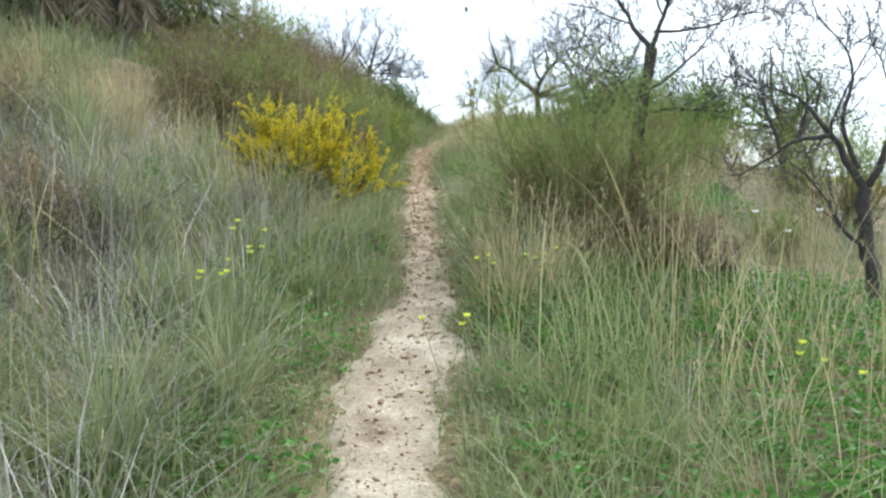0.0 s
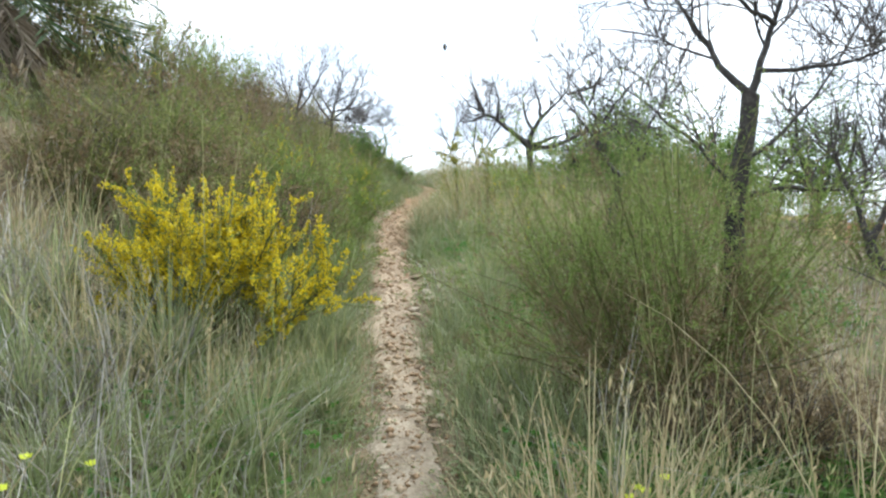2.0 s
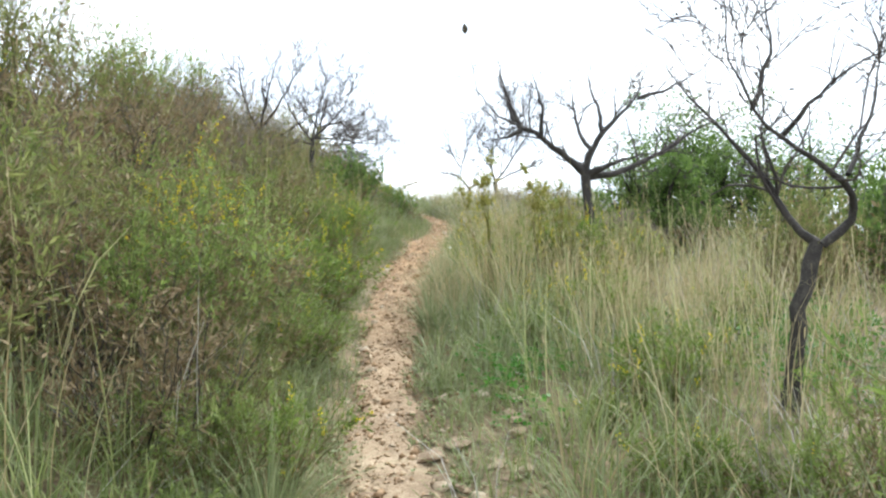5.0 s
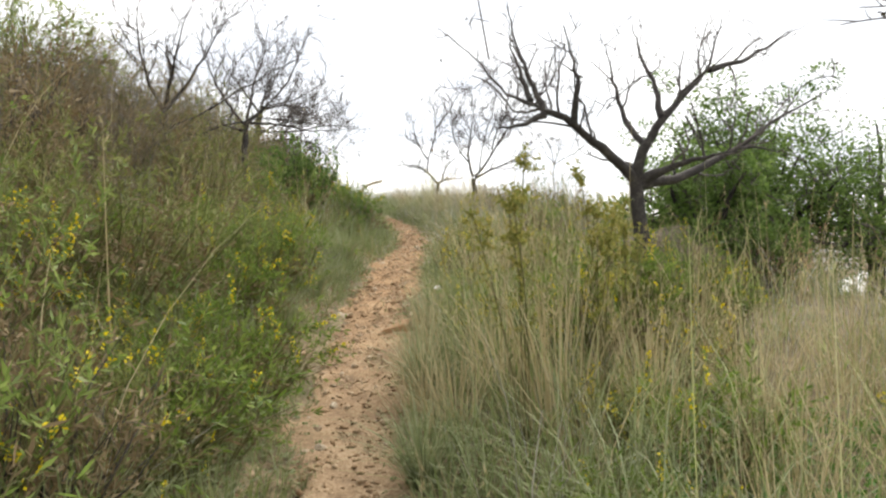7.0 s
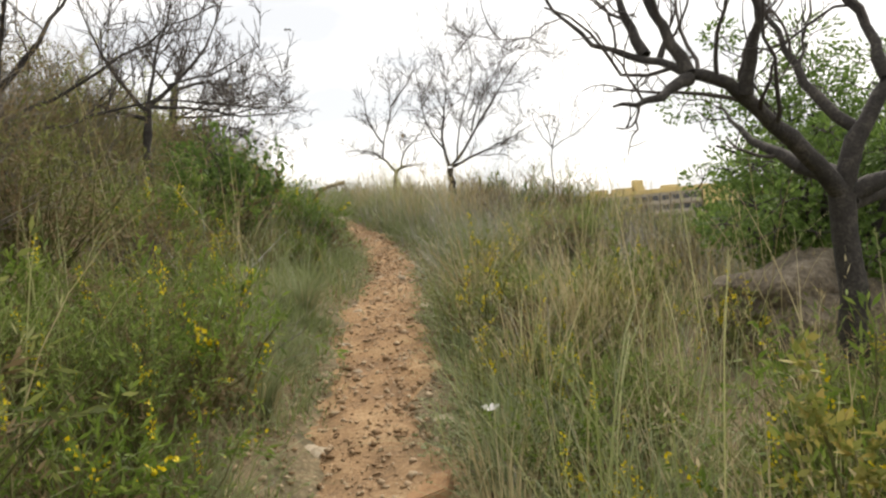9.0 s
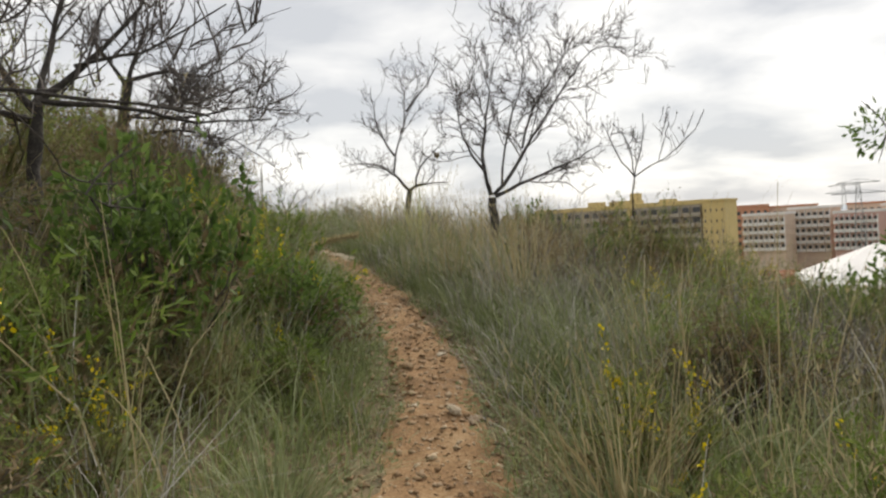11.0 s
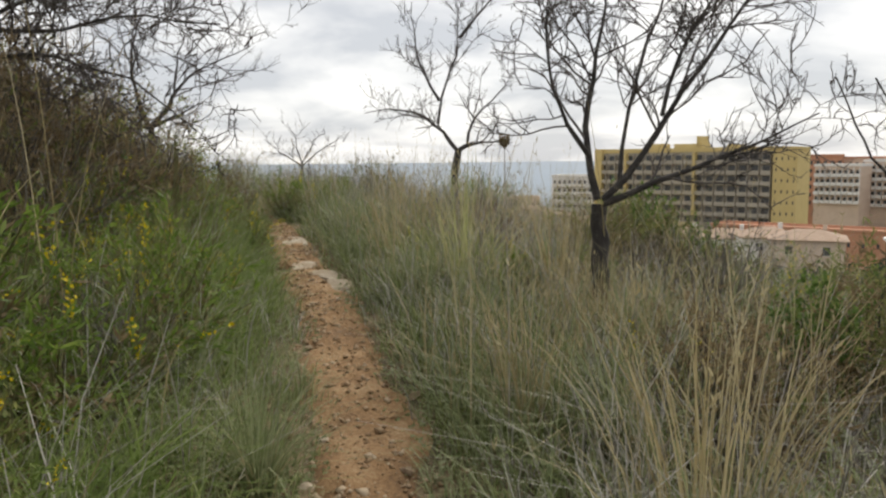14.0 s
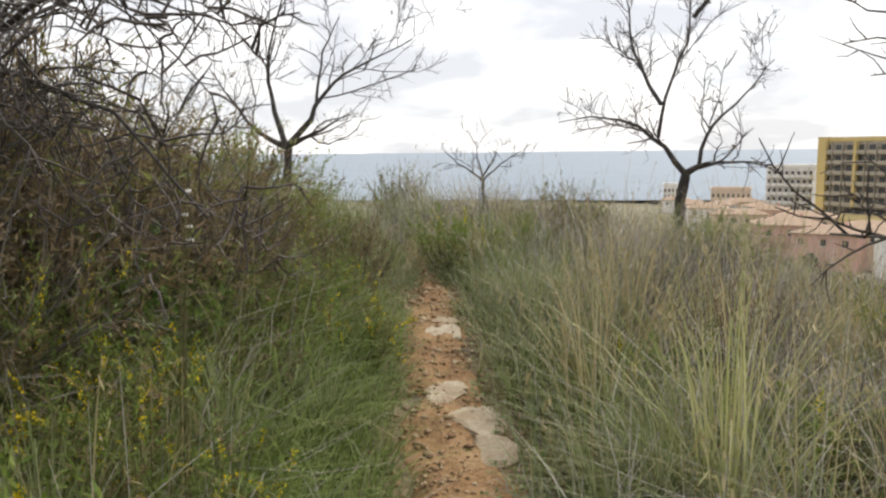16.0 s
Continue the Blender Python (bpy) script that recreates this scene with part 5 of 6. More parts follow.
def house(label, az, far, foot, wide, deep, high, wall, turn=0.0, rise=1.6, roof=TILE, over=0.5):
    """A small house with a hipped tile roof, windows and a chimney."""
    x, y = bearing(az, far)
    root = new("house")
    root.matrix_basis = pose(x, y, foot, 0, 0, -az + turn)
    tagged(root, label, "house", "houses below the hill")
    w, d = wide / 2, deep / 2
    box("wall", (-w, -d, -6), (w, d, high), wall, root)
    bm = bmesh.new()
    o = over
    lo = [bm.verts.new(p) for p in ((-w - o, -d - o, high), (w + o, -d - o, high), (w + o, d + o, high), (-w - o, d + o, high))]
    li = [bm.verts.new((v.co.x, v.co.y, high + 0.18)) for v in lo]
    r0, r1 = bm.verts.new((-w + d * 0.8, 0, high + rise)), bm.verts.new((w - d * 0.8, 0, high + rise))
    for i in range(4):
        bm.faces.new((lo[i], lo[(i + 1) % 4], li[(i + 1) % 4], li[i]))
    bm.faces.new(lo[::-1])
    bm.faces.new((li[0], li[1], r1, r0))
    bm.faces.new((li[1], li[2], r1))
    bm.faces.new((li[2], li[3], r0, r1))
    bm.faces.new((li[3], li[0], r0))
    part("roof", bm, roof, root)
    for i in range(max(2, int(wide / 3.5))):
        cx = -w + (i + 0.5) * wide / max(2, int(wide / 3.5))
        win = box("window", (cx - 0.5, -d - 0.04, high - 2.0), (cx + 0.5, -d + 0.03, high - 0.8), SHADE, root)
        box("sill", (cx - 0.6, -d - 0.12, high - 2.1), (cx + 0.6, -d - 0.05, high - 2.0), PALE, win)
    box("chimney", (w * 0.4, 0.3, high + rise * 0.4), (w * 0.4 + 0.6, 0.9, high + rise + 0.6), wall, root)
    return root


house("white house with a broad pale roof on the slope below", 42.5, 62, -7.0, 13, 11, 5.4, PALE, turn=12, rise=2.6, roof=PALE)
house("white annexe with a tan tile roof below the hill", 43.5, 50, -8.5, 9, 6, 5.2, PALE, turn=12, rise=1.3)
for az, far, foot, wide, high, wall, turn in ((15.6, 170, -14.5, 12, 4.2, PINK, 10), (18.2, 160, -14.8, 11, 4.0, PINK, -15), (20.6, 165, -14.2, 12, 4.0, SAND_PAINT, 5), (23.4, 150, -13.2, 12, 3.6, PALE, 20),
                                              (26.4, 140, -12.4, 10, 3.6, PALE, -10), (12.6, 230, -17.5, 14, 4.2, SAND_PAINT, 8), (16.8, 210, -16.5, 13, 4.5, SAND_PAINT, -5), (29.0, 135, -11.6, 9, 3.6, PALE, 15), (10.6, 260, -18, 12, 4, PALE, 3), (31.5, 130, -11.2, 10, 3.4, SAND_PAINT, 0),
                                              (9.6, 300, -19.5, 11, 4.0, PALE, 12), (11.4, 290, -19.5, 9, 4.6, PALE, -20), (12.9, 300, -19.5, 12, 5.0, SAND_PAINT, 4), (13.9, 270, -18.5, 8, 4.5, PALE, 25), (8.4, 340, -20.5, 10, 4.0, PALE, -8), (14.6, 250, -18.0, 9, 4.6, PINK, -12)):
    house("small %s house with a tan tile roof in the town" % {PINK: "pink", PALE: "white", SAND_PAINT: "sand-coloured"}[wall], az, far, foot, wide, 8.5, high, wall, turn, 1.5)


def pylon(az, far, foot, high):
    """A lattice power pylon."""
    x, y = bearing(az, far)
    root = new("power_pylon")
    root.matrix_basis = pose(x, y, foot, 0, 0, -az)
    tagged(root, "grey steel lattice power pylon behind the blocks", "pylon")

    def bar(bm_, p, q, r):
        v, f = tube([p, q], [r, r], 4)
        vv = [bm_.verts.new(tuple(c)) for c in v]
        for fc in f:
            bm_.faces.new([vv[i] for i in fc])
    bm = bmesh.new()
    for sx in (-1, 1):
        for sy in (-1, 1):
            bar(bm, (sx * 2.4, sy * 2.4, 0), (sx * 0.5, sy * 0.5, high), 0.13)
    part("mast", bm, STEEL, root)
    bm = bmesh.new()
    for k in range(10):
        za, zb = high * k / 10, high * (k + 1) / 10
        wa, wb = 2.4 - 1.9 * k / 10, 2.4 - 1.9 * (k + 1) / 10
        for sy in (-1, 1):
            bar(bm, (-wa, sy * wa, za), (wb, sy * wb, zb), 0.07)
            bar(bm, (wa, sy * wa, za), (-wb, sy * wb, zb), 0.07)
    part("bracing", bm, STEEL, root)
    for z, s in ((high - 0.5, 6.5), (high - 4, 8)):
        bm = bmesh.new()
        bar(bm, (-s, 0, z), (s, 0, z), 0.14)
        bar(bm, (-s, 0, z), (0, 0, z + 1.2), 0.07)
        bar(bm, (s, 0, z), (0, 0, z + 1.2), 0.07)
        part("crossarm", bm, STEEL, root)
    return root


pylon(39.1, 290, -24, 35)
pylon(38.2, 420, -24, 37)


def far_tree(x, y, z, r, h, seed):
    rng = np.random.default_rng(seed)
    root = new("tree")
    tagged(root, "dark green tree among the houses below", "tree", "trees in the town")
    root.location = (x, y, z)
    v, f = tube([(0, 0, -3), (0, 0, h * 0.5)], [0.2, 0.12], 6)
    part_np("trunk", v, [f], BARK, root)
    n = 700
    c = rng.normal(0, 0.45, (9, 3)) * [r, r, h * 0.35] + [0, 0, h * 0.6]
    d = rng.normal(size=(n, 3))
    d /= np.linalg.norm(d, axis=1, keepdims=True)
    pos = c[rng.integers(0, 9, n)] + d * r * 0.55
    v, f = leaves(rng, pos, d + rng.normal(0, 0.6, (n, 3)), rng.uniform(0.25, 0.6, n), rng.uniform(0.2, 0.4, n))
    part_np("crown", v, [f], HILL, root)
    return root


rng = np.random.default_rng(77)
for k in range(84):
    az, far = (rng.uniform(11, 43), rng.uniform(45, 190)) if k < 46 else (rng.uniform(25, 42), rng.uniform(75, 125))
    x, y = bearing(az, far)
    if 55 < far < 75 and az > 36:
        continue
    far_tree(x, y, gz(x, y) - 0.3, rng.uniform(1.4, 2.6), rng.uniform(2.5, 4.6), 100 + k)


# ---- stones ----
def stone_mesh(seed, flat=0.6):
    rng = np.random.default_rng(seed)
    bm = bmesh.new()
    bmesh.ops.create_icosphere(bm, subdivisions=2, radius=1.0)
    s = rng.uniform(0.7, 1.25, 3) * [1, 1, flat]
    cuts = [(rng.normal(size=3), rng.uniform(0.42, 0.8)) for _ in range(11)]
    for v in bm.verts:
        p = np.array(v.co)
        for d, r in cuts:
            d = d / np.linalg.norm(d)
            over = p.dot(d) - r
            if over > 0:
                p = p - d * over
        p = p * (1 + 0.10 * noise.noise(Vector(p * 2.1) + Vector((seed, 0, 0))))
        v.co = p * s
    me = bpy.data.meshes.new("stone")
    bm.to_mesh(me)
    bm.free()
    me.materials.append(STONE)
    return me


STONES = [stone_mesh(200 + k, 0.45 + 0.06 * (k % 5)) for k in range(10)]
rng = np.random.default_rng(5)


def stone(x, y, r, label="pale limestone lying by the path", sunk=0.42, squat=1.0):
    ob = new("stone", STONES[int(rng.integers(0, 10))])
    u = min(1.0, abs(x - float(trail_x(y))) / (1.4 * float(trail_w(y))))
    ob.location = (x, y, max(float(path_top(x, y, u)), float(ground(x, y))) + r * (0.45 - sunk))
    ob.rotation_euler = (Euler((0.17, 0, 0)).to_matrix() @ Euler((rng.uniform(-0.2, 0.2) * squat, rng.uniform(-0.2, 0.2) * squat, rng.uniform(0, 6.28))).to_matrix()).to_euler()
    ob.scale = (r, r * rng.uniform(0.6, 1.0), r * rng.uniform(0.6, 1.0) * squat)
    return tagged(ob, label, "stone", "loose stones along the path")


stone(-0.93, 4.05, 0.07, "rounded reddish stone in the grass")
for x, y, r in ((-0.02, 9.15, 0.055), (0.12, 9.0, 0.05), (0.05, 8.75, 0.06), (0.22, 9.3, 0.06), (0.30, 8.9, 0.05), (0.18, 8.55, 0.06), (0.36, 9.6, 0.07), (-0.08, 10.6, 0.11), (0.02, 10.2, 0.05),
                (0.45, 9.85, 0.08), (0.12, 8.2, 0.07), (0.30, 7.9, 0.09), (0.22, 8.35, 0.06), (0.26, 6.2, 0.12), (-0.15, 6.25, 0.05), (-0.25, 10.0, 0.03), (0.42, 8.45, 0.06), (0.02, 7.4, 0.04)):
    stone(x, y, r)
for _ in range(46):
    x, y = rng.uniform(-0.1, 0.6), rng.uniform(7.7, 10.3)
    stone(float(x), float(y), float(np.clip(rng.lognormal(-3.1, 0.4), 0.02, 0.09)), "pale limestone in the rubble beside the path", 0.3)
for _ in range(280):
    y = rng.uniform(2.0, 24.5)
    if y > 18 and rng.random() < 0.55:
        continue
    side = rng.choice([-1, 1])
    off = trail_w(y) * rng.uniform(0.25, 1.5) * side
    stone(float(trail_x(y) + off), y, float(np.clip(rng.lognormal(-3.75, 0.5), 0.012, 0.065) * np.interp(y, [4, 8], [0.55, 1.0])))


def red_slab(x, y):
    """A flat, broken slab of red stone, tilted out of the trodden earth, thick at one side."""
    bm = bmesh.new()
    lower = [(-0.12, -0.075), (0.07, -0.06), (0.115, 0.045), (0.03, 0.085), (-0.07, 0.02)]
    rise = (0.012, 0.045, 0.085, 0.06, 0.02)
    under = [bm.verts.new((a, b, -0.04)) for a, b in lower]
    over = [bm.verts.new((a * 0.95, b * 0.95, c)) for (a, b), c in zip(lower, rise)]
    bm.faces.new(under[::-1])
    bm.faces.new(over)
    for i in range(5):
        bm.faces.new((under[i], under[(i + 1) % 5], over[(i + 1) % 5], over[i]))
    bmesh.ops.bevel(bm, geom=bm.edges[:], offset=0.006, segments=2, affect="EDGES")
    ob = part("stone_slab", bm, RED_STONE)
    ob.location = (x, y, gz(x, y) + 0.025)
    tagged(ob, "flat broken slab of red stone tilted out of the path", "stone")


RED_STONE = rough_mat("red_stone", [(0.3, (0.17, 0.085, 0.04)), (0.5, (0.34, 0.19, 0.09)), (0.72, (0.46, 0.30, 0.17))], 12.0, 0.9, 0.6, fine=80, dist=0.008)
red_slab(0.0, 13.9)
stone(0.1, 22.66, 0.19, "worn pale rock coming out of the path", 0.50, 0.42)
stone(-0.06, 22.91, 0.16, "worn pale rock coming out of the path", 0.50, 0.42)
stone(0.18, 22.41, 0.14, "worn pale rock coming out of the path", 0.50, 0.42)
stone(-0.17, 23.66, 0.15, "worn pale rock coming out of the path", 0.50, 0.42)
stone(-0.25, 23.86, 0.12, "worn pale rock coming out of the path", 0.50, 0.42)

# small pebbles, past counting
n = 16000
py = rng.uniform(1.5, 26, n)
px = trail_x(py) + rng.normal(0, 0.85, n) * trail_w(py) * 1.25
keep = np.abs(px - trail_x(py)) < trail_w(py) * 2.3
sy = np.concatenate([rng.uniform(6.5, 10.5, 1800), rng.uniform(11, 19, 4200)])
sx = trail_x(sy) + rng.uniform(-0.75, 0.7, len(sy))
px, py = np.concatenate([px[keep], sx]), np.concatenate([py[keep], sy])
n = len(px)
r = np.clip(rng.lognormal(-5.0, 0.62, n), 0.003, 0.028) * np.interp(py, [3, 8], [0.65, 1.0])
unit = np.array([(1, 0, 0), (-1, 0, 0), (0, 1, 0), (0, -1, 0), (0, 0, 0.7), (0, 0, -0.7)], dtype=float)
tri = np.array([(0, 2, 4), (2, 1, 4), (1, 3, 4), (3, 0, 4), (2, 0, 5), (1, 2, 5), (3, 1, 5), (0, 3, 5)])
jit = unit[None] * rng.uniform(0.6, 1.3, (n, 6, 1)) + rng.normal(0, 0.15, (n, 6, 3))
turn = rng.uniform(0, 6.28, n)
c, s = np.cos(turn)[:, None], np.sin(turn)[:, None]
jx, jy = jit[..., 0] * c - jit[..., 1] * s, jit[..., 0] * s + jit[..., 1] * c
pu = np.clip(np.abs(px - trail_x(py)) / (1.4 * trail_w(py)), 0, 1)
base = np.stack([px, py, np.maximum(path_top(px, py, pu), ground(px, py) + 0.004) + 0.15 * r], axis=1)
PV = base[:, None] + np.stack([jx, jy, jit[..., 2]], axis=-1) * r[:, None, None]
PF = (np.arange(n)[:, None, None] * 6 + tri[None]).reshape(-1, 3)
tagged(part_np("pebbles", PV.reshape(-1, 3), [PF], PEBBLE), "loose gravel and crumbs of earth on the path", "gravel", kind="stuff")


def boulder(x, y, r, seed, label):
    bm = bmesh.new()
    bmesh.ops.create_icosphere(bm, subdivisions=4, radius=1.0)
    for v in bm.verts:
        p = v.co.copy()
        k = 1 + 0.30 * noise.noise(p * 1.3 + Vector((seed, 0, 0))) + 0.14 * noise.noise(p * 3.1 + Vector((0, seed, 0))) + 0.06 * noise.noise(p * 8 + Vector((0, seed, 1)))
        ledge = 0.05 * math.sin(p.z * 14 + 2 * noise.noise(p * 2))
        v.co = Vector((p.x * (k + ledge), p.y * (k + ledge) * 0.8, p.z * k * 0.75)) * r
    ob = part("boulder", bm, BOULDER)
    ob.location = (x, y, gz(x, y) + r * 0.36)
    return tagged(ob, label, "boulder", "boulders under the trees")


boulder(2.5, 15.2, 0.50, 3, "weathered grey limestone boulder under the almond tree")
boulder(2.95, 15.5, 0.46, 8, "weathered grey limestone boulder in dry grass")
boulder(-1.75, 22.0, 0.30, 5, "grey rock half hidden under a broom")
boulder(-1.45, 23.2, 0.22, 9, "grey rock half hidden under a broom")


# ---- grass ----
def scatter(rng, n, x0, x1, y0, y1, weight, tuft=0.06, per=9, creep=0.0):
    """Roots in tufts, thinned by a weight of place and kept off the trodden line: the roots, their way from it, the way out of the tuft, and the tuft's own height."""
    m = n // per
    cx, cy = rng.uniform(x0, x1, m * 4), rng.uniform(y0, y1, m * 4)
    d = np.abs(cx - trail_x(cy)) - trail_w(cy)
    w = weight(cx, cy) * np.clip((d + creep - 0.02 + 0.10 * wave(cx * 3, cy * 3, 7.0)) / 0.16, 0, 1) * (1 - 0.6 * band(cx, -0.2, 0.62, 0.12) * band(cy, 7.6, 10.2, 0.4)) * (1 - 0.85 * band(cx, 1.35, 2.9, 0.2) * band(cy, 13.9, 15.2, 0.3))
    ok = rng.random(len(cx)) < w
    cx, cy = cx[ok][:m], cy[ok][:m]
    size = rng.lognormal(0, 0.28, len(cx))
    ox, oy = rng.normal(0, tuft, len(cx) * per), rng.normal(0, tuft, len(cx) * per)
    x, y = np.repeat(cx, per) + ox, np.repeat(cy, per) + oy
    out = np.arctan2(oy, ox) + rng.normal(0, 0.7, len(x))
    size = np.repeat(np.clip(size, 0.5, 1.5), per)
    d = np.abs(x - trail_x(y)) - trail_w(y) * 0.9
    ok = d > -creep
    x, y, d = x[ok], y[ok], d[ok]
    return np.stack([x, y, ground(x, y) - 0.01], axis=1), d, out[ok], size[ok]


def band(v, lo, hi, soft):
    return np.clip((v - lo) / soft, 0, 1) * np.clip((hi - v) / soft, 0, 1)


def near_line(x, y, reach):
    return np.clip(1.15 - np.abs(x - trail_x(y)) / reach, 0.12, 1)


def sward(name, label, seed, n, area, weight, h0, h1, lean0, lean1, w0, w1, material, segs=3, tuft=0.06, per=9, heads=False, short=0.35, creep=0.0):
    rng = np.random.default_rng(seed)
    roots, d, out, size = scatter(rng, n, *area, weight, tuft, per, creep)
    k = len(roots)
    h = rng.uniform(h0, h1, k) * (short + (1 - short) * np.clip(d / 0.55, 0, 1)) * (1 + 0.25 * wave(roots[:, 0], roots[:, 1], seed)) * size
    v, q, tip = ribbons(rng, roots, h, rng.uniform(lean0, lean1, k), rng.uniform(w0, w1, k), segs, azim=out)
    chunks = [(v, q)]
    if heads:
        pick = rng.random(k) < 0.22
        tp = np.repeat(tip[pick], 4, axis=0)
        m = len(tp)
        tp = tp - [0, 0, 1] * rng.uniform(0, 0.11, (m, 1))
        chunks.append(leaves(rng, tp, rng.normal(0, 0.35, (m, 3)) + [0, 0, 1], rng.uniform(0.02, 0.045, m), 0.006))
    v, q = join(chunks)
    tagged(part_np(name, v, [q], material), label, "grass", kind="stuff")


sward("meadow_grass", "green meadow grass on both sides of the path", 301, 66000, (-3.6, 4.6, 0.2, 27),
      lambda x, y: near_line(x, y, 2.2) * (0.35 + 0.65 * np.clip(wave(x * 1.5, y * 1.5, 12.0) + 0.5, 0, 1)) * (1 - 0.25 * band(x, 0.8, 6, 0.4) * band(y, 0, 4.4, 0.5)), 0.12, 0.34, 0.2, 1.3, 0.0045, 0.0095, GRASS, segs=2, creep=0.03)
sward("grey_green_grass", "grey-green tussock grass along the path edges", 302, 52000, (-3.2, 4.2, 0.4, 29),
      lambda x, y: near_line(x, y, 1.8) * (0.3 + 0.7 * np.clip(wave(x * 1.3, y * 1.3, 9.0) + 0.4, 0, 1)) * (1 - 0.3 * band(x, 0.8, 6, 0.4) * band(y, 0, 4.4, 0.5)), 0.22, 0.52, 0.2, 1.2, 0.0045, 0.008, BLUE_GRASS, segs=3, tuft=0.05, per=14)
sward("dry_grass", "tall straw-coloured dry grass with thin seed heads", 303, 8500, (-2.4, 4.8, 1.6, 31),
      lambda x, y: np.where(x > trail_x(y), band(y, 3.0, 31, 1.5) * (0.16 + 0.20 * band(y, 9.5, 31, 1.5)), 0.30 * band(y, 4.2, 8.0, 0.8) + 0.10 + 0.4 * band(y, 23, 31, 1)) * np.clip(wave(x * 1.1, y * 1.1, 4.0) + 0.45, 0.04, 1) * (1 - 0.5 * band(x, 0.9, 6, 0.4) * band(y, 0, 4.4, 0.5)),
      0.42, 0.80, 0.1, 0.95, 0.004, 0.0072, STRAW, segs=3, tuft=0.09, per=12, heads=True, short=0.45)
sward("dead_stems", "grey dead grass stems standing in the sward", 304, 28000, (-3.6, 4.6, 0.8, 30),
      lambda x, y: np.where(x > trail_x(y), 0.9 * band(y, 16.5, 30, 1.5) + 0.08, 0.85 * band(y, 0.5, 6.8, 0.8) * np.clip((-x - 0.5) / 0.8, 0, 1) + 0.12 + 0.4 * band(y, 17, 30, 1)),
      0.30, 0.62, 0.15, 1.2, 0.0038, 0.007, GREY_STEM, segs=2, tuft=0.10, per=10)
sward("bank_grass", "dry grey-green grass on the upper bank", 307, 24000, (-8.0, -3.3, 3.0, 13.0),
      lambda x, y: 0.9 + 0 * x, 0.25, 0.55, 0.2, 1.1, 0.006, 0.011, BLUE_GRASS, segs=2, tuft=0.09, per=12)
sward("verge_stubble", "short sparse grass creeping over the path edges", 306, 42000, (-1.3, 1.5, 1.0, 26),
      lambda x, y: np.clip(1.2 - np.abs(x - trail_x(y)) / 0.75, 0, 1), 0.05, 0.19, 0.2, 1.4, 0.0035, 0.007, BLUE_GRASS, segs=2, tuft=0.04, per=7, short=0.55, creep=0.07)
sward("leaning_straw", "long bleached grass stalks leaning over the sward", 305, 2600, (-2.4, 3.6, 2.2, 26),
      lambda x, y: np.clip((np.abs(x - trail_x(y)) - 0.75) / 0.5, 0, 0.8) * np.where((x < 0) & (y < 7), 0.2, 1.0), 0.55, 0.95, 0.1, 0.6, 0.0042, 0.007, STRAW, segs=6, tuft=0.12, per=4, heads=True, short=0.6)


sward("tall_stalks", "tall pale green and straw grass stalks beside the path", 308, 6500, (-2.2, 3.4, 2.2, 15.5),
      lambda x, y: np.where(x > trail_x(y), np.maximum(0.7 * band(x, 0.15, 2.6, 0.6) * band(y, 2.9, 5.8, 0.8), 0.45 * band(x, 0.1, 3.0, 0.3) * band(y, 9.6, 15.0, 0.8)), 0.22 * band(x, -1.9, -0.45, 0.3) * band(y, 4.2, 6.4, 0.5) + 0.10) * np.clip(1.6 * wave(x * 2.1, y * 2.1, 15.0) + 0.35, 0.03, 1),
      0.38, 0.85, 0.05, 0.75, 0.0038, 0.007, PALE_GRASS, segs=4, tuft=0.08, per=8, heads=True, short=0.4)


sward("lush_grass", "soft bright green grass on the crest beside the path", 309, 16000, (-2.0, -0.2, 18.6, 23.6),
      lambda x, y: np.clip(wave(x * 1.4, y * 1.4, 21.0) + 0.75, 0.1, 1), 0.18, 0.42, 0.3, 1.4, 0.004, 0.008, LUSH, segs=3, tuft=0.06, per=10)


def clover(seed, n, area, weight, name="clover", label="mat of bright green clover leaves", material=CLOVER, high=0.17, leaf=1.0, creep=0.0):
    """A mat of three-part leaves on short stalks."""
    rng = np.random.default_rng(seed)
    roots, d, out, size = scatter(rng, n, *area, weight, 0.09, 10, creep)
    k = len(roots)
    top = roots + np.stack([rng.normal(0, 0.02, k), rng.normal(0, 0.02, k), rng.uniform(0.3 * high, high, k)], axis=1)
    three = np.repeat(top, 3, axis=0)
    az = np.repeat(rng.uniform(0, 6.28, k), 3) + np.tile([0, 2.09, 4.19], k)
    way = np.stack([np.cos(az), np.sin(az), rng.uniform(-0.2, 0.4, 3 * k)], axis=1)
    v, f = leaves(rng, three, way, leaf * rng.uniform(0.018, 0.036, 3 * k), leaf * rng.uniform(0.018, 0.032, 3 * k))
    tagged(part_np(name, v, [f], material), label, name.replace("_", " "), kind="stuff")


clover(311, 14000, (0.15, 4.2, 1.4, 5.6), lambda x, y: np.clip(wave(x, y, 2.0) + 0.75, 0, 1) * band(x - trail_x(y), 0.35, 4.2, 0.3))
clover(312, 3000, (-3.4, -0.5, 1.6, 6.0), lambda x, y: np.clip(wave(x, y, 6.0) + 0.1, 0, 1))
clover(314, 26000, (-1.4, 1.6, 3.0, 25), lambda x, y: np.clip(1.15 - np.abs(x - trail_x(y)) / 0.85, 0, 1) * np.clip(wave(x * 2.2, y * 2.2, 8.0) + 0.55, 0, 1), "verge_herb", "low grey-green herbs creeping over the stony path edges", BLUE_GRASS, 0.09, 0.62, 0.06)
clover(313, 4000, (0.3, 3.2, 7.2, 12.0), lambda x, y: np.clip(wave(x, y, 3.0) + 0.3, 0, 1))


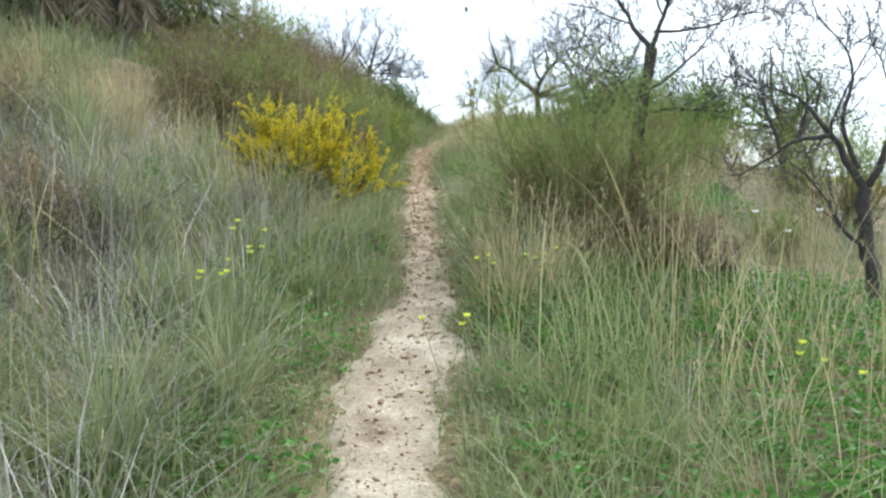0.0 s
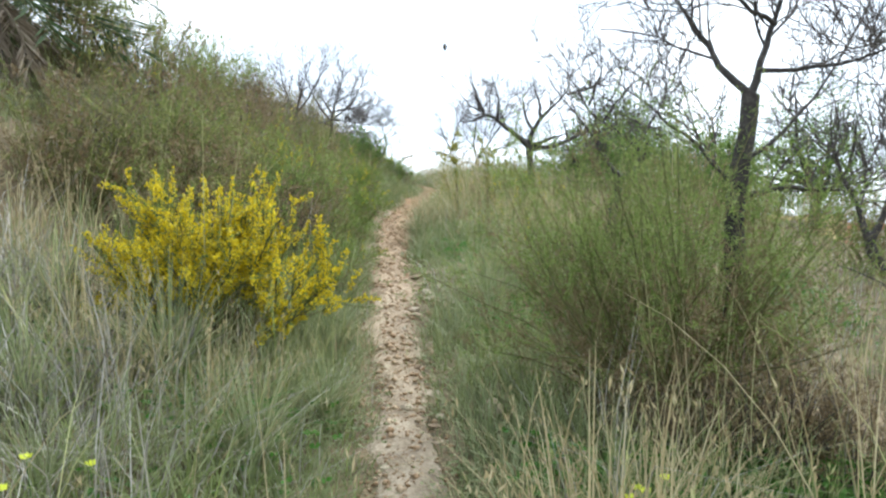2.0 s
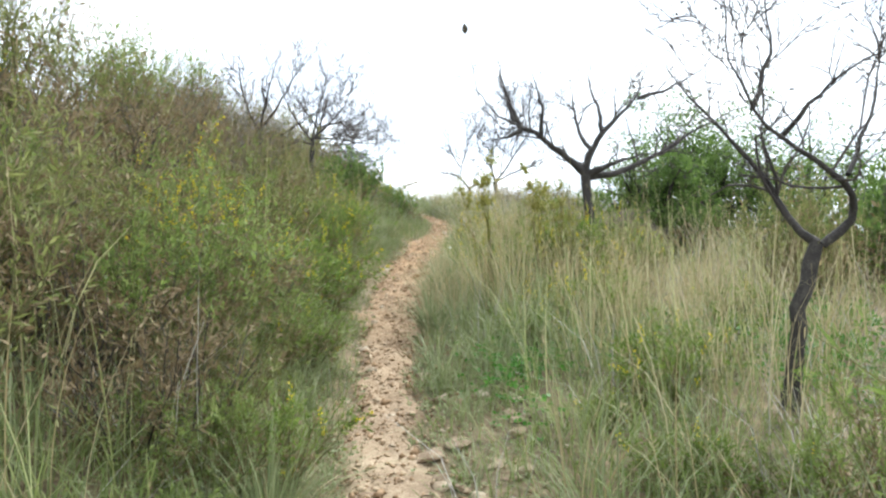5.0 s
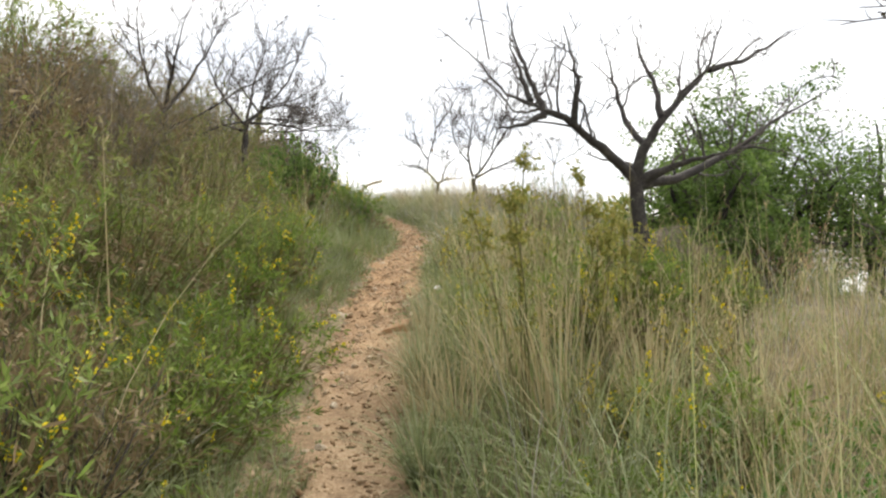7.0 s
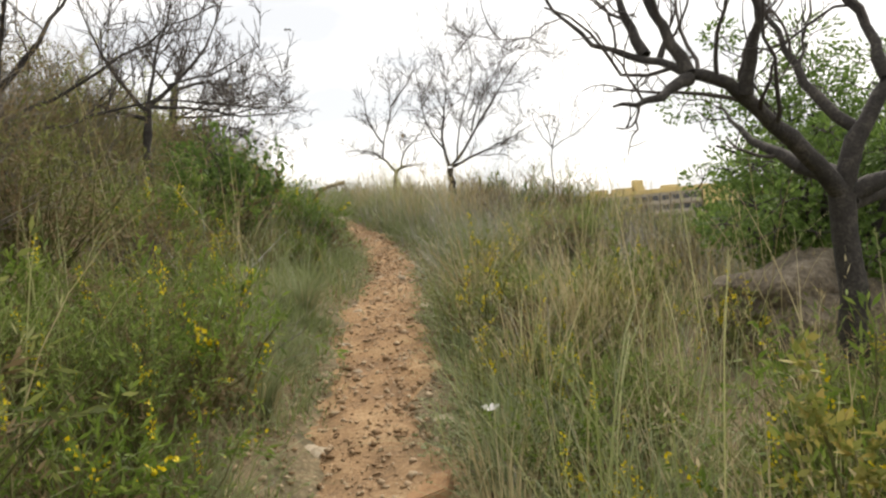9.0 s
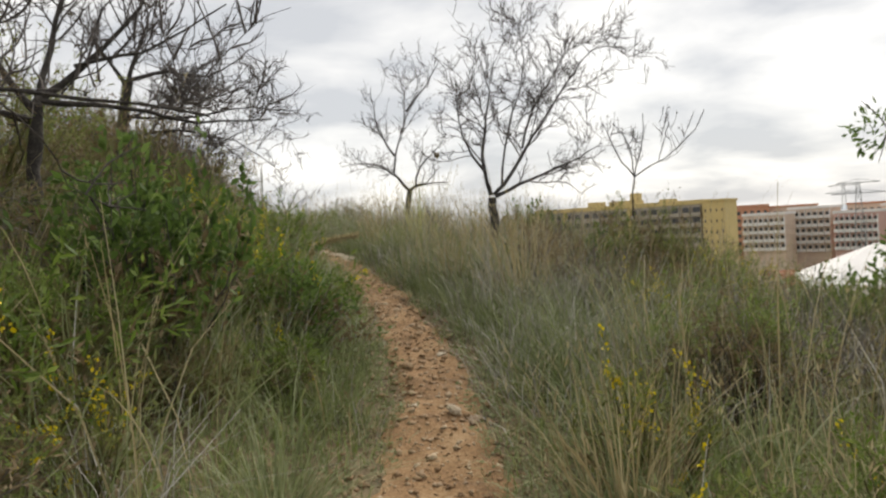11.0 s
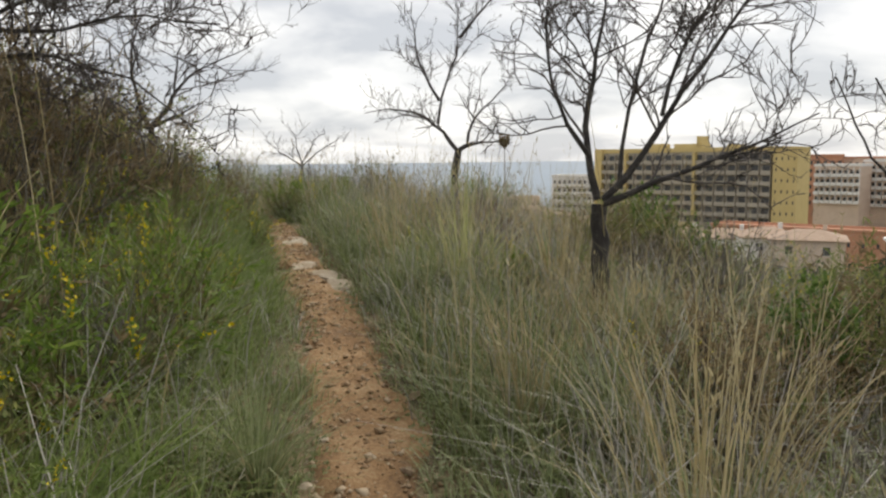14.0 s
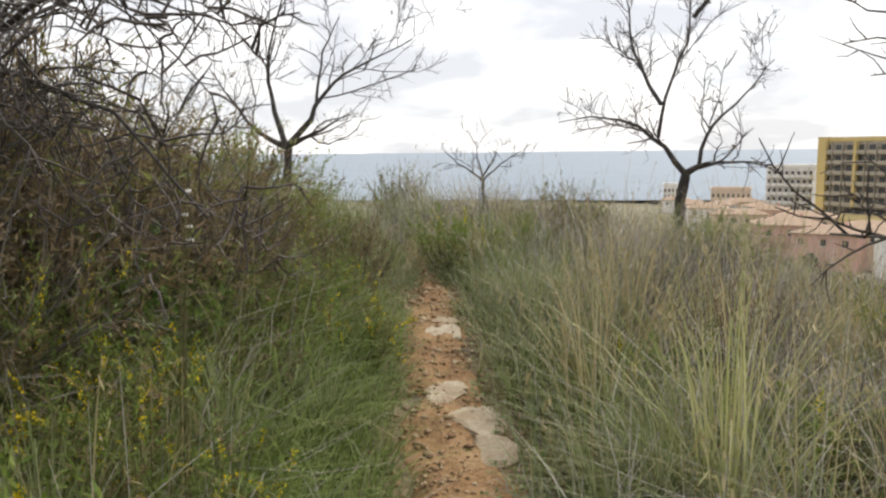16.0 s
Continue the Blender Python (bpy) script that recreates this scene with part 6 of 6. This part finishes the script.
def sorrel(x, y, seed):
    """A wood sorrel: a few leafless stalks with lemon-yellow cups."""
    rng = np.random.default_rng(seed)
    root = new("sorrel_flower")
    tagged(root, "lemon-yellow wood sorrel flowers in the grass", "flower", "yellow sorrel flowers")
    root.location = (x, y, gz(x, y) - 0.01)
    for _ in range(int(rng.integers(2, 5))):
        p = grown(rng, (rng.normal(0, 0.04), rng.normal(0, 0.04), 0), (rng.normal(0, 0.2), rng.normal(0, 0.2), 1), rng.uniform(0.24, 0.42), 0.08, 0, 4)
        v, f = tube(p, np.linspace(0.002, 0.0015, 5), 3)
        part_np("stalk", v, [f], CLOVER, root)
        m = 7
        az = np.arange(m) * 2 * np.pi / m
        way = np.stack([np.cos(az), np.sin(az), np.full(m, 0.9)], axis=1)
        v, f = leaves(rng, np.repeat(p[-1][None], m, axis=0), way, np.full(m, 0.025), np.full(m, 0.019))
        part_np("flower_cup", v, [f], LIME, root)


for k, (x, y) in enumerate(((-1.19, 3.89), (-1.05, 4.6), (-1.15, 4.36), (0.26, 4.61), (0.58, 4.69), (-0.0, 3.58), (0.58, 4.69), (1.86, 3.29), (1.72, 3.47), (-1.15, 4.51))):
    sorrel(x, y, 400 + k)



def tussock(label, seed, blades, height, material, lean=0.75, foot=0.07, heads=True):
    """A dense clump of long grass that fans out and bends over, with seed heads at the tips."""
    rng = np.random.default_rng(seed)
    az = rng.uniform(0, 2 * np.pi, blades)
    r = foot * np.sqrt(rng.random(blades))
    roots = np.stack([np.cos(az) * r, np.sin(az) * r, np.zeros(blades)], axis=1)
    v, q, tip = ribbons(rng, roots, height * rng.uniform(0.5, 1.0, blades), rng.uniform(0.05, lean, blades) * (0.3 + r / foot), rng.uniform(0.004, 0.008, blades), 5, azim=az + rng.normal(0, 0.3, blades))
    root = new("grass_tussock")
    tagged(root, label, "grass", "grass tussocks")
    tagged(part_np("blade_clump", v, [q], material, root), kind="stuff")
    if heads:
        tp = np.repeat(tip[rng.random(blades) < 0.35], 5, axis=0)
        m = len(tp)
        v, f = leaves(rng, tp + rng.normal(0, 0.012, (m, 3)) - [0, 0, 1] * rng.uniform(0, 0.09, (m, 1)), rng.normal(0, 0.4, (m, 3)) + [0, 0, 1], rng.uniform(0.02, 0.05, m), 0.007)
        tagged(part_np("seed_fluff", v, [f], STRAW, root), kind="stuff")
    else:
        k = blades // 4
        v, q, tip = ribbons(rng, roots[:k] * 1.2, height * rng.uniform(0.4, 0.9, k), rng.uniform(0.2, lean * 1.3, k), rng.uniform(0.003, 0.006, k), 4, azim=az[:k])
        tagged(part_np("dead_blade_clump", v, [q], STRAW, root, "bleached dead blades"), kind="stuff")
    return root


straw_a = put(tussock("tall straw-coloured grass tussock beside the path", 501, 95, 1.0, STRAW, 0.6, foot=0.22), 1.55, 21.9, sink=0.02)
straw_c = put(tussock("dense arching straw-coloured grass tussock at the path side", 504, 120, 1.05, PALE_GRASS, 0.85, foot=0.16), 0.98, 22.05, sink=0.02)
straw_b = put(tussock("bleached fanning grass tussock", 502, 85, 0.85, STRAW, 0.8, foot=0.18), 0.62, 4.75, sink=0.02)
green_t = put(tussock("green-grey grass tussock along the path", 503, 180, 0.6, BLUE_GRASS, 1.1, heads=False), -0.75, 5.4, sink=0.02)
for k in range(14):
    again(straw_b, vary.uniform(-3.9, -2.2), vary.uniform(6.1, 7.4), vary.uniform(0, 360), vary.uniform(0.6, 1.0), sink=0.02)
for k in range(34):
    x, y = vary.uniform(-3.4, -0.75), vary.uniform(2.4, 6.4)
    again(green_t, x, y, vary.uniform(0, 360), vary.uniform(0.75, 1.25), sink=0.02)
for kind, x, y, turn, size in (
        (straw_b, 1.55, 21.05, 40, 0.9), (straw_b, 1.85, 21.1, 140, 0.8), (green_t, -0.65, 21.9, 0, 0.9), (green_t, -0.8, 21.2, 60, 1.0), (green_t, -0.45, 22.3, 100, 0.7), (straw_b, -0.75, 21.6, 10, 0.7), (straw_b, -0.55, 20.4, 80, 0.6), (straw_b, -0.7, 17.2, 190, 0.6),
        (straw_b, 0.59, 22.71, 162, 0.96),
        (straw_b, 0.69, 14.66, 33, 1.00),
        (straw_a, 1.13, 15.21, 357, 0.77),
        (straw_b, 1.73, 14.15, 67, 0.85),
        (straw_b, 0.47, 12.45, 72, 0.95),
        (straw_a, 1.24, 12.42, 236, 0.80),
        (straw_b, 1.11, 13.12, 269, 0.98),
        (straw_b, 1.74, 12.37, 155, 0.90),
        (straw_b, 0.37, 4.53, 79, 1.09),
        (straw_a, 0.65, 12.07, 351, 1.07),
        (straw_a, 1.70, 12.87, 114, 0.91),
        (straw_b, 0.19, 12.05, 204, 0.79),
        (straw_a, 0.99, 20.26, 249, 0.79),
        (straw_a, 1.29, 19.35, 344, 1.06),
        (straw_b, 3.76, 20.46, 72, 0.99),
        (straw_a, 0.75, 23.44, 179, 0.98),
        (straw_b, 1.98, 24.04, 305, 0.89),
        (straw_b, 0.76, 16.27, 213, 0.96),
        (straw_b, 1.15, 15.28, 185, 1.05),
        (green_t, -0.96, 10.41, 76, 0.96),
        (green_t, -0.41, 16.20, 157, 0.85),
        (green_t, -0.01, 19.81, 27, 0.80),
        (green_t, 0.76, 22.04, 298, 0.88),
        (green_t, 0.22, 24.01, 227, 0.81),
        (green_t, -0.62, 23.10, 122, 0.69),
        (green_t, -0.77, 4.56, 93, 0.62),
        (green_t, -0.54, 6.03, 36, 0.88),
        (green_t, -0.62, 7.02, 208, 0.96),
        (green_t, -0.66, 8.60, 164, 0.93),
        (green_t, 0.45, 8.03, 159, 0.99),
        (green_t, -0.62, 14.60, 138, 0.84),
        (green_t, -0.74, 13.57, 38, 0.76), (straw_a, 0.95, 10.6, 20, 0.7), (straw_a, 1.35, 11.2, 80, 0.75), (straw_b, 1.75, 11.0, 140, 0.9), (straw_a, 1.1, 11.9, 200, 0.75), (straw_b, 1.65, 12.0, 260, 0.9), (straw_a, 2.2, 11.5, 320, 0.8), (straw_b, 2.35, 12.4, 15, 0.9), (straw_b, 2.6, 10.8, 45, 0.9),
        (straw_a, 1.5, 21.15, 33, 0.62), (straw_a, 1.8, 21.1, 133, 0.58), (green_t, 1.65, 20.95, 233, 1.1), (green_t, 1.9, 21.3, 333, 1.1), (straw_b, 1.65, 21.3, 73, 0.75), (straw_b, -0.2, 25.1, 10, 0.55), (straw_b, -0.6, 25.4, 70, 0.6), (straw_a, -0.4, 25.7, 170, 0.5),
        (straw_b, -1.0, 5.6, 15, 0.75), (straw_b, -1.35, 5.7, 115, 0.8), (straw_b, -0.8, 5.9, 215, 0.65), (straw_b, -1.6, 5.85, 315, 0.8), (straw_b, 0.04, 12.3, 25, 0.6), (straw_b, 0.1, 12.9, 125, 0.65), (straw_a, 0.2, 13.5, 225, 0.55), (green_t, 0.0, 11.6, 325, 0.8), (green_t, 0.08, 12.6, 75, 0.85), (green_t, 0.3, 13.9, 175, 0.8),
        (green_t, 1.5, 13.25, 20, 1.1), (green_t, 1.75, 13.5, 80, 1.0), (straw_b, 1.62, 13.4, 190, 0.7), (green_t, 1.3, 20.0, 15, 1.0), (green_t, 1.9, 19.2, 115, 1.1), (green_t, 2.3, 20.9, 215, 1.1), (green_t, 1.6, 22.3, 315, 1.0), (green_t, 2.8, 22.2, 75, 1.1)):
    again(kind, x, y, turn, size, sink=0.02)


def white_flower(x, y, high, seed, bloom=0.030):
    """A single white papery bloom on a thin stalk."""
    rng = np.random.default_rng(seed)
    root = new("white_flower")
    tagged(root, "single white flower on a thin stalk in the grass", "flower", "white flowers")
    root.location = (x, y, gz(x, y))
    p = grown(rng, (0, 0, 0), (0.05, 0, 1), high, 0.05, 0, 5)
    v, f = tube(p, np.linspace(0.003, 0.002, 6), 4)
    part_np("stalk", v, [f], GREEN_STEM, root)
    for k in range(6):
        a = k * 1.05
        v, f = leaves(rng, p[-1:], np.array([[math.cos(a), math.sin(a), 0.6]]), [bloom], [bloom * 0.7])
        part_np("petal", v, [f], WHITE_PETAL, root)


white_flower(0.28, 13.97, 0.27, 9, 0.042)
white_flower(1.98, 4.88, 0.67, 20)
white_flower(2.39, 5.00, 0.69, 21)
white_flower(2.22, 4.90, 0.56, 22)
for k in range(5):
    white_flower(-0.645 - 0.008 * (k % 3), 21.60 + 0.01 * (k % 2), 0.88 + 0.035 * k, 23, 0.016)


def wild_carrot(x, y, high):
    """A dry umbel closed to a brown nest on a long bare stalk."""
    rng = np.random.default_rng(91)
    root = new("wild_carrot")
    tagged(root, "dry wild carrot with a closed brown umbel", "plant")
    root.location = (x, y, gz(x, y) - 0.01)
    p = grown(rng, (0, 0, 0), (0.02, 0, 1), high, 0.03, 0.02, 6)
    v, f = tube(p, np.linspace(0.0025, 0.0015, 7), 5)
    part_np("stalk", v, [f], GREY_STEM, root)
    rays = []
    for k in range(46):
        a, reach = k * 2.4, 0.020 * math.sqrt((k + 0.5) / 46)
        q = p[-1] + np.array([(0, 0, 0), (math.cos(a) * reach, math.sin(a) * reach, 0.018), (math.cos(a) * reach * 1.05, math.sin(a) * reach * 1.05, 0.034 + 0.008 * (k % 3))])
        rays.append(tube(q, [0.0008, 0.0011, 0.0016], 4))
    v, f = join(rays)
    tagged(part_np("umbel", v, [f], BROWN_NEEDLE, root, "closed brown umbel"), kind="stuff")


wild_carrot(0.86, 20.0, 1.14)


def dry_plume(x, y, high, reach, turn):
    """A dry bent plume: a stalk that rises and arches over, with short fine side shoots along its arch."""
    rng = np.random.default_rng(92)
    root = new("dry_plume")
    tagged(root, "dry straw-yellow feathery plume arching over the herbs", "plant")
    root.location = (x, y, gz(x, y) - 0.01)
    root.rotation_euler = (0, 0, radians(turn))
    p = line_through([(0, 0, 0), (0.02, 0, high * 0.6), (0.08, 0, high * 0.92), (reach * 0.55, 0, high), (reach, 0, high * 1.03)], 14)
    v, f = tube(p, np.linspace(0.004, 0.0018, 14), 5)
    part_np("stalk", v, [f], STRAW, root)
    m = 900
    t = rng.uniform(0.52, 1.0, m) * 12.99
    j = t.astype(int)
    pos = p[j] + (p[j + 1] - p[j]) * (t - j)[:, None]
    v, f = leaves(rng, pos, rng.normal(0, 0.6, (m, 3)) + [0.5, 0, 0.5], rng.uniform(0.014, 0.045, m), rng.uniform(0.003, 0.007, m))
    tagged(part_np("side_shoot", v, [f], STRAW, root, "fine straw-yellow side shoots"), kind="stuff")


dry_plume(-0.3, 18.5, 0.56, 0.46, -44)


def seed_pod(x, y, z, long):
    """A dry oval pod at the end of a thin twig."""
    root = new("seed_pod")
    tagged(root, "dark dry pod on a thin upright almond twig", "seed pod")
    root.location = (x, y, z)
    v, f = tube([(0.10, 0.1, -long), (0.05, 0.05, -long * 0.5), (0, 0, -0.03)], [0.006, 0.004, 0.003], 4)
    part_np("twig", v, [f], TWIG, root)
    v, f = tube([(0, 0, -0.045), (0, 0, -0.03), (0.003, 0, 0), (0, 0, 0.03), (0, 0, 0.05)], [0.004, 0.022, 0.030, 0.020, 0.002], 8)
    part_np("pod", v, [f], BUD, root, shade=True)


seed_pod(0.5, 12.91, 4.84, 0.62)
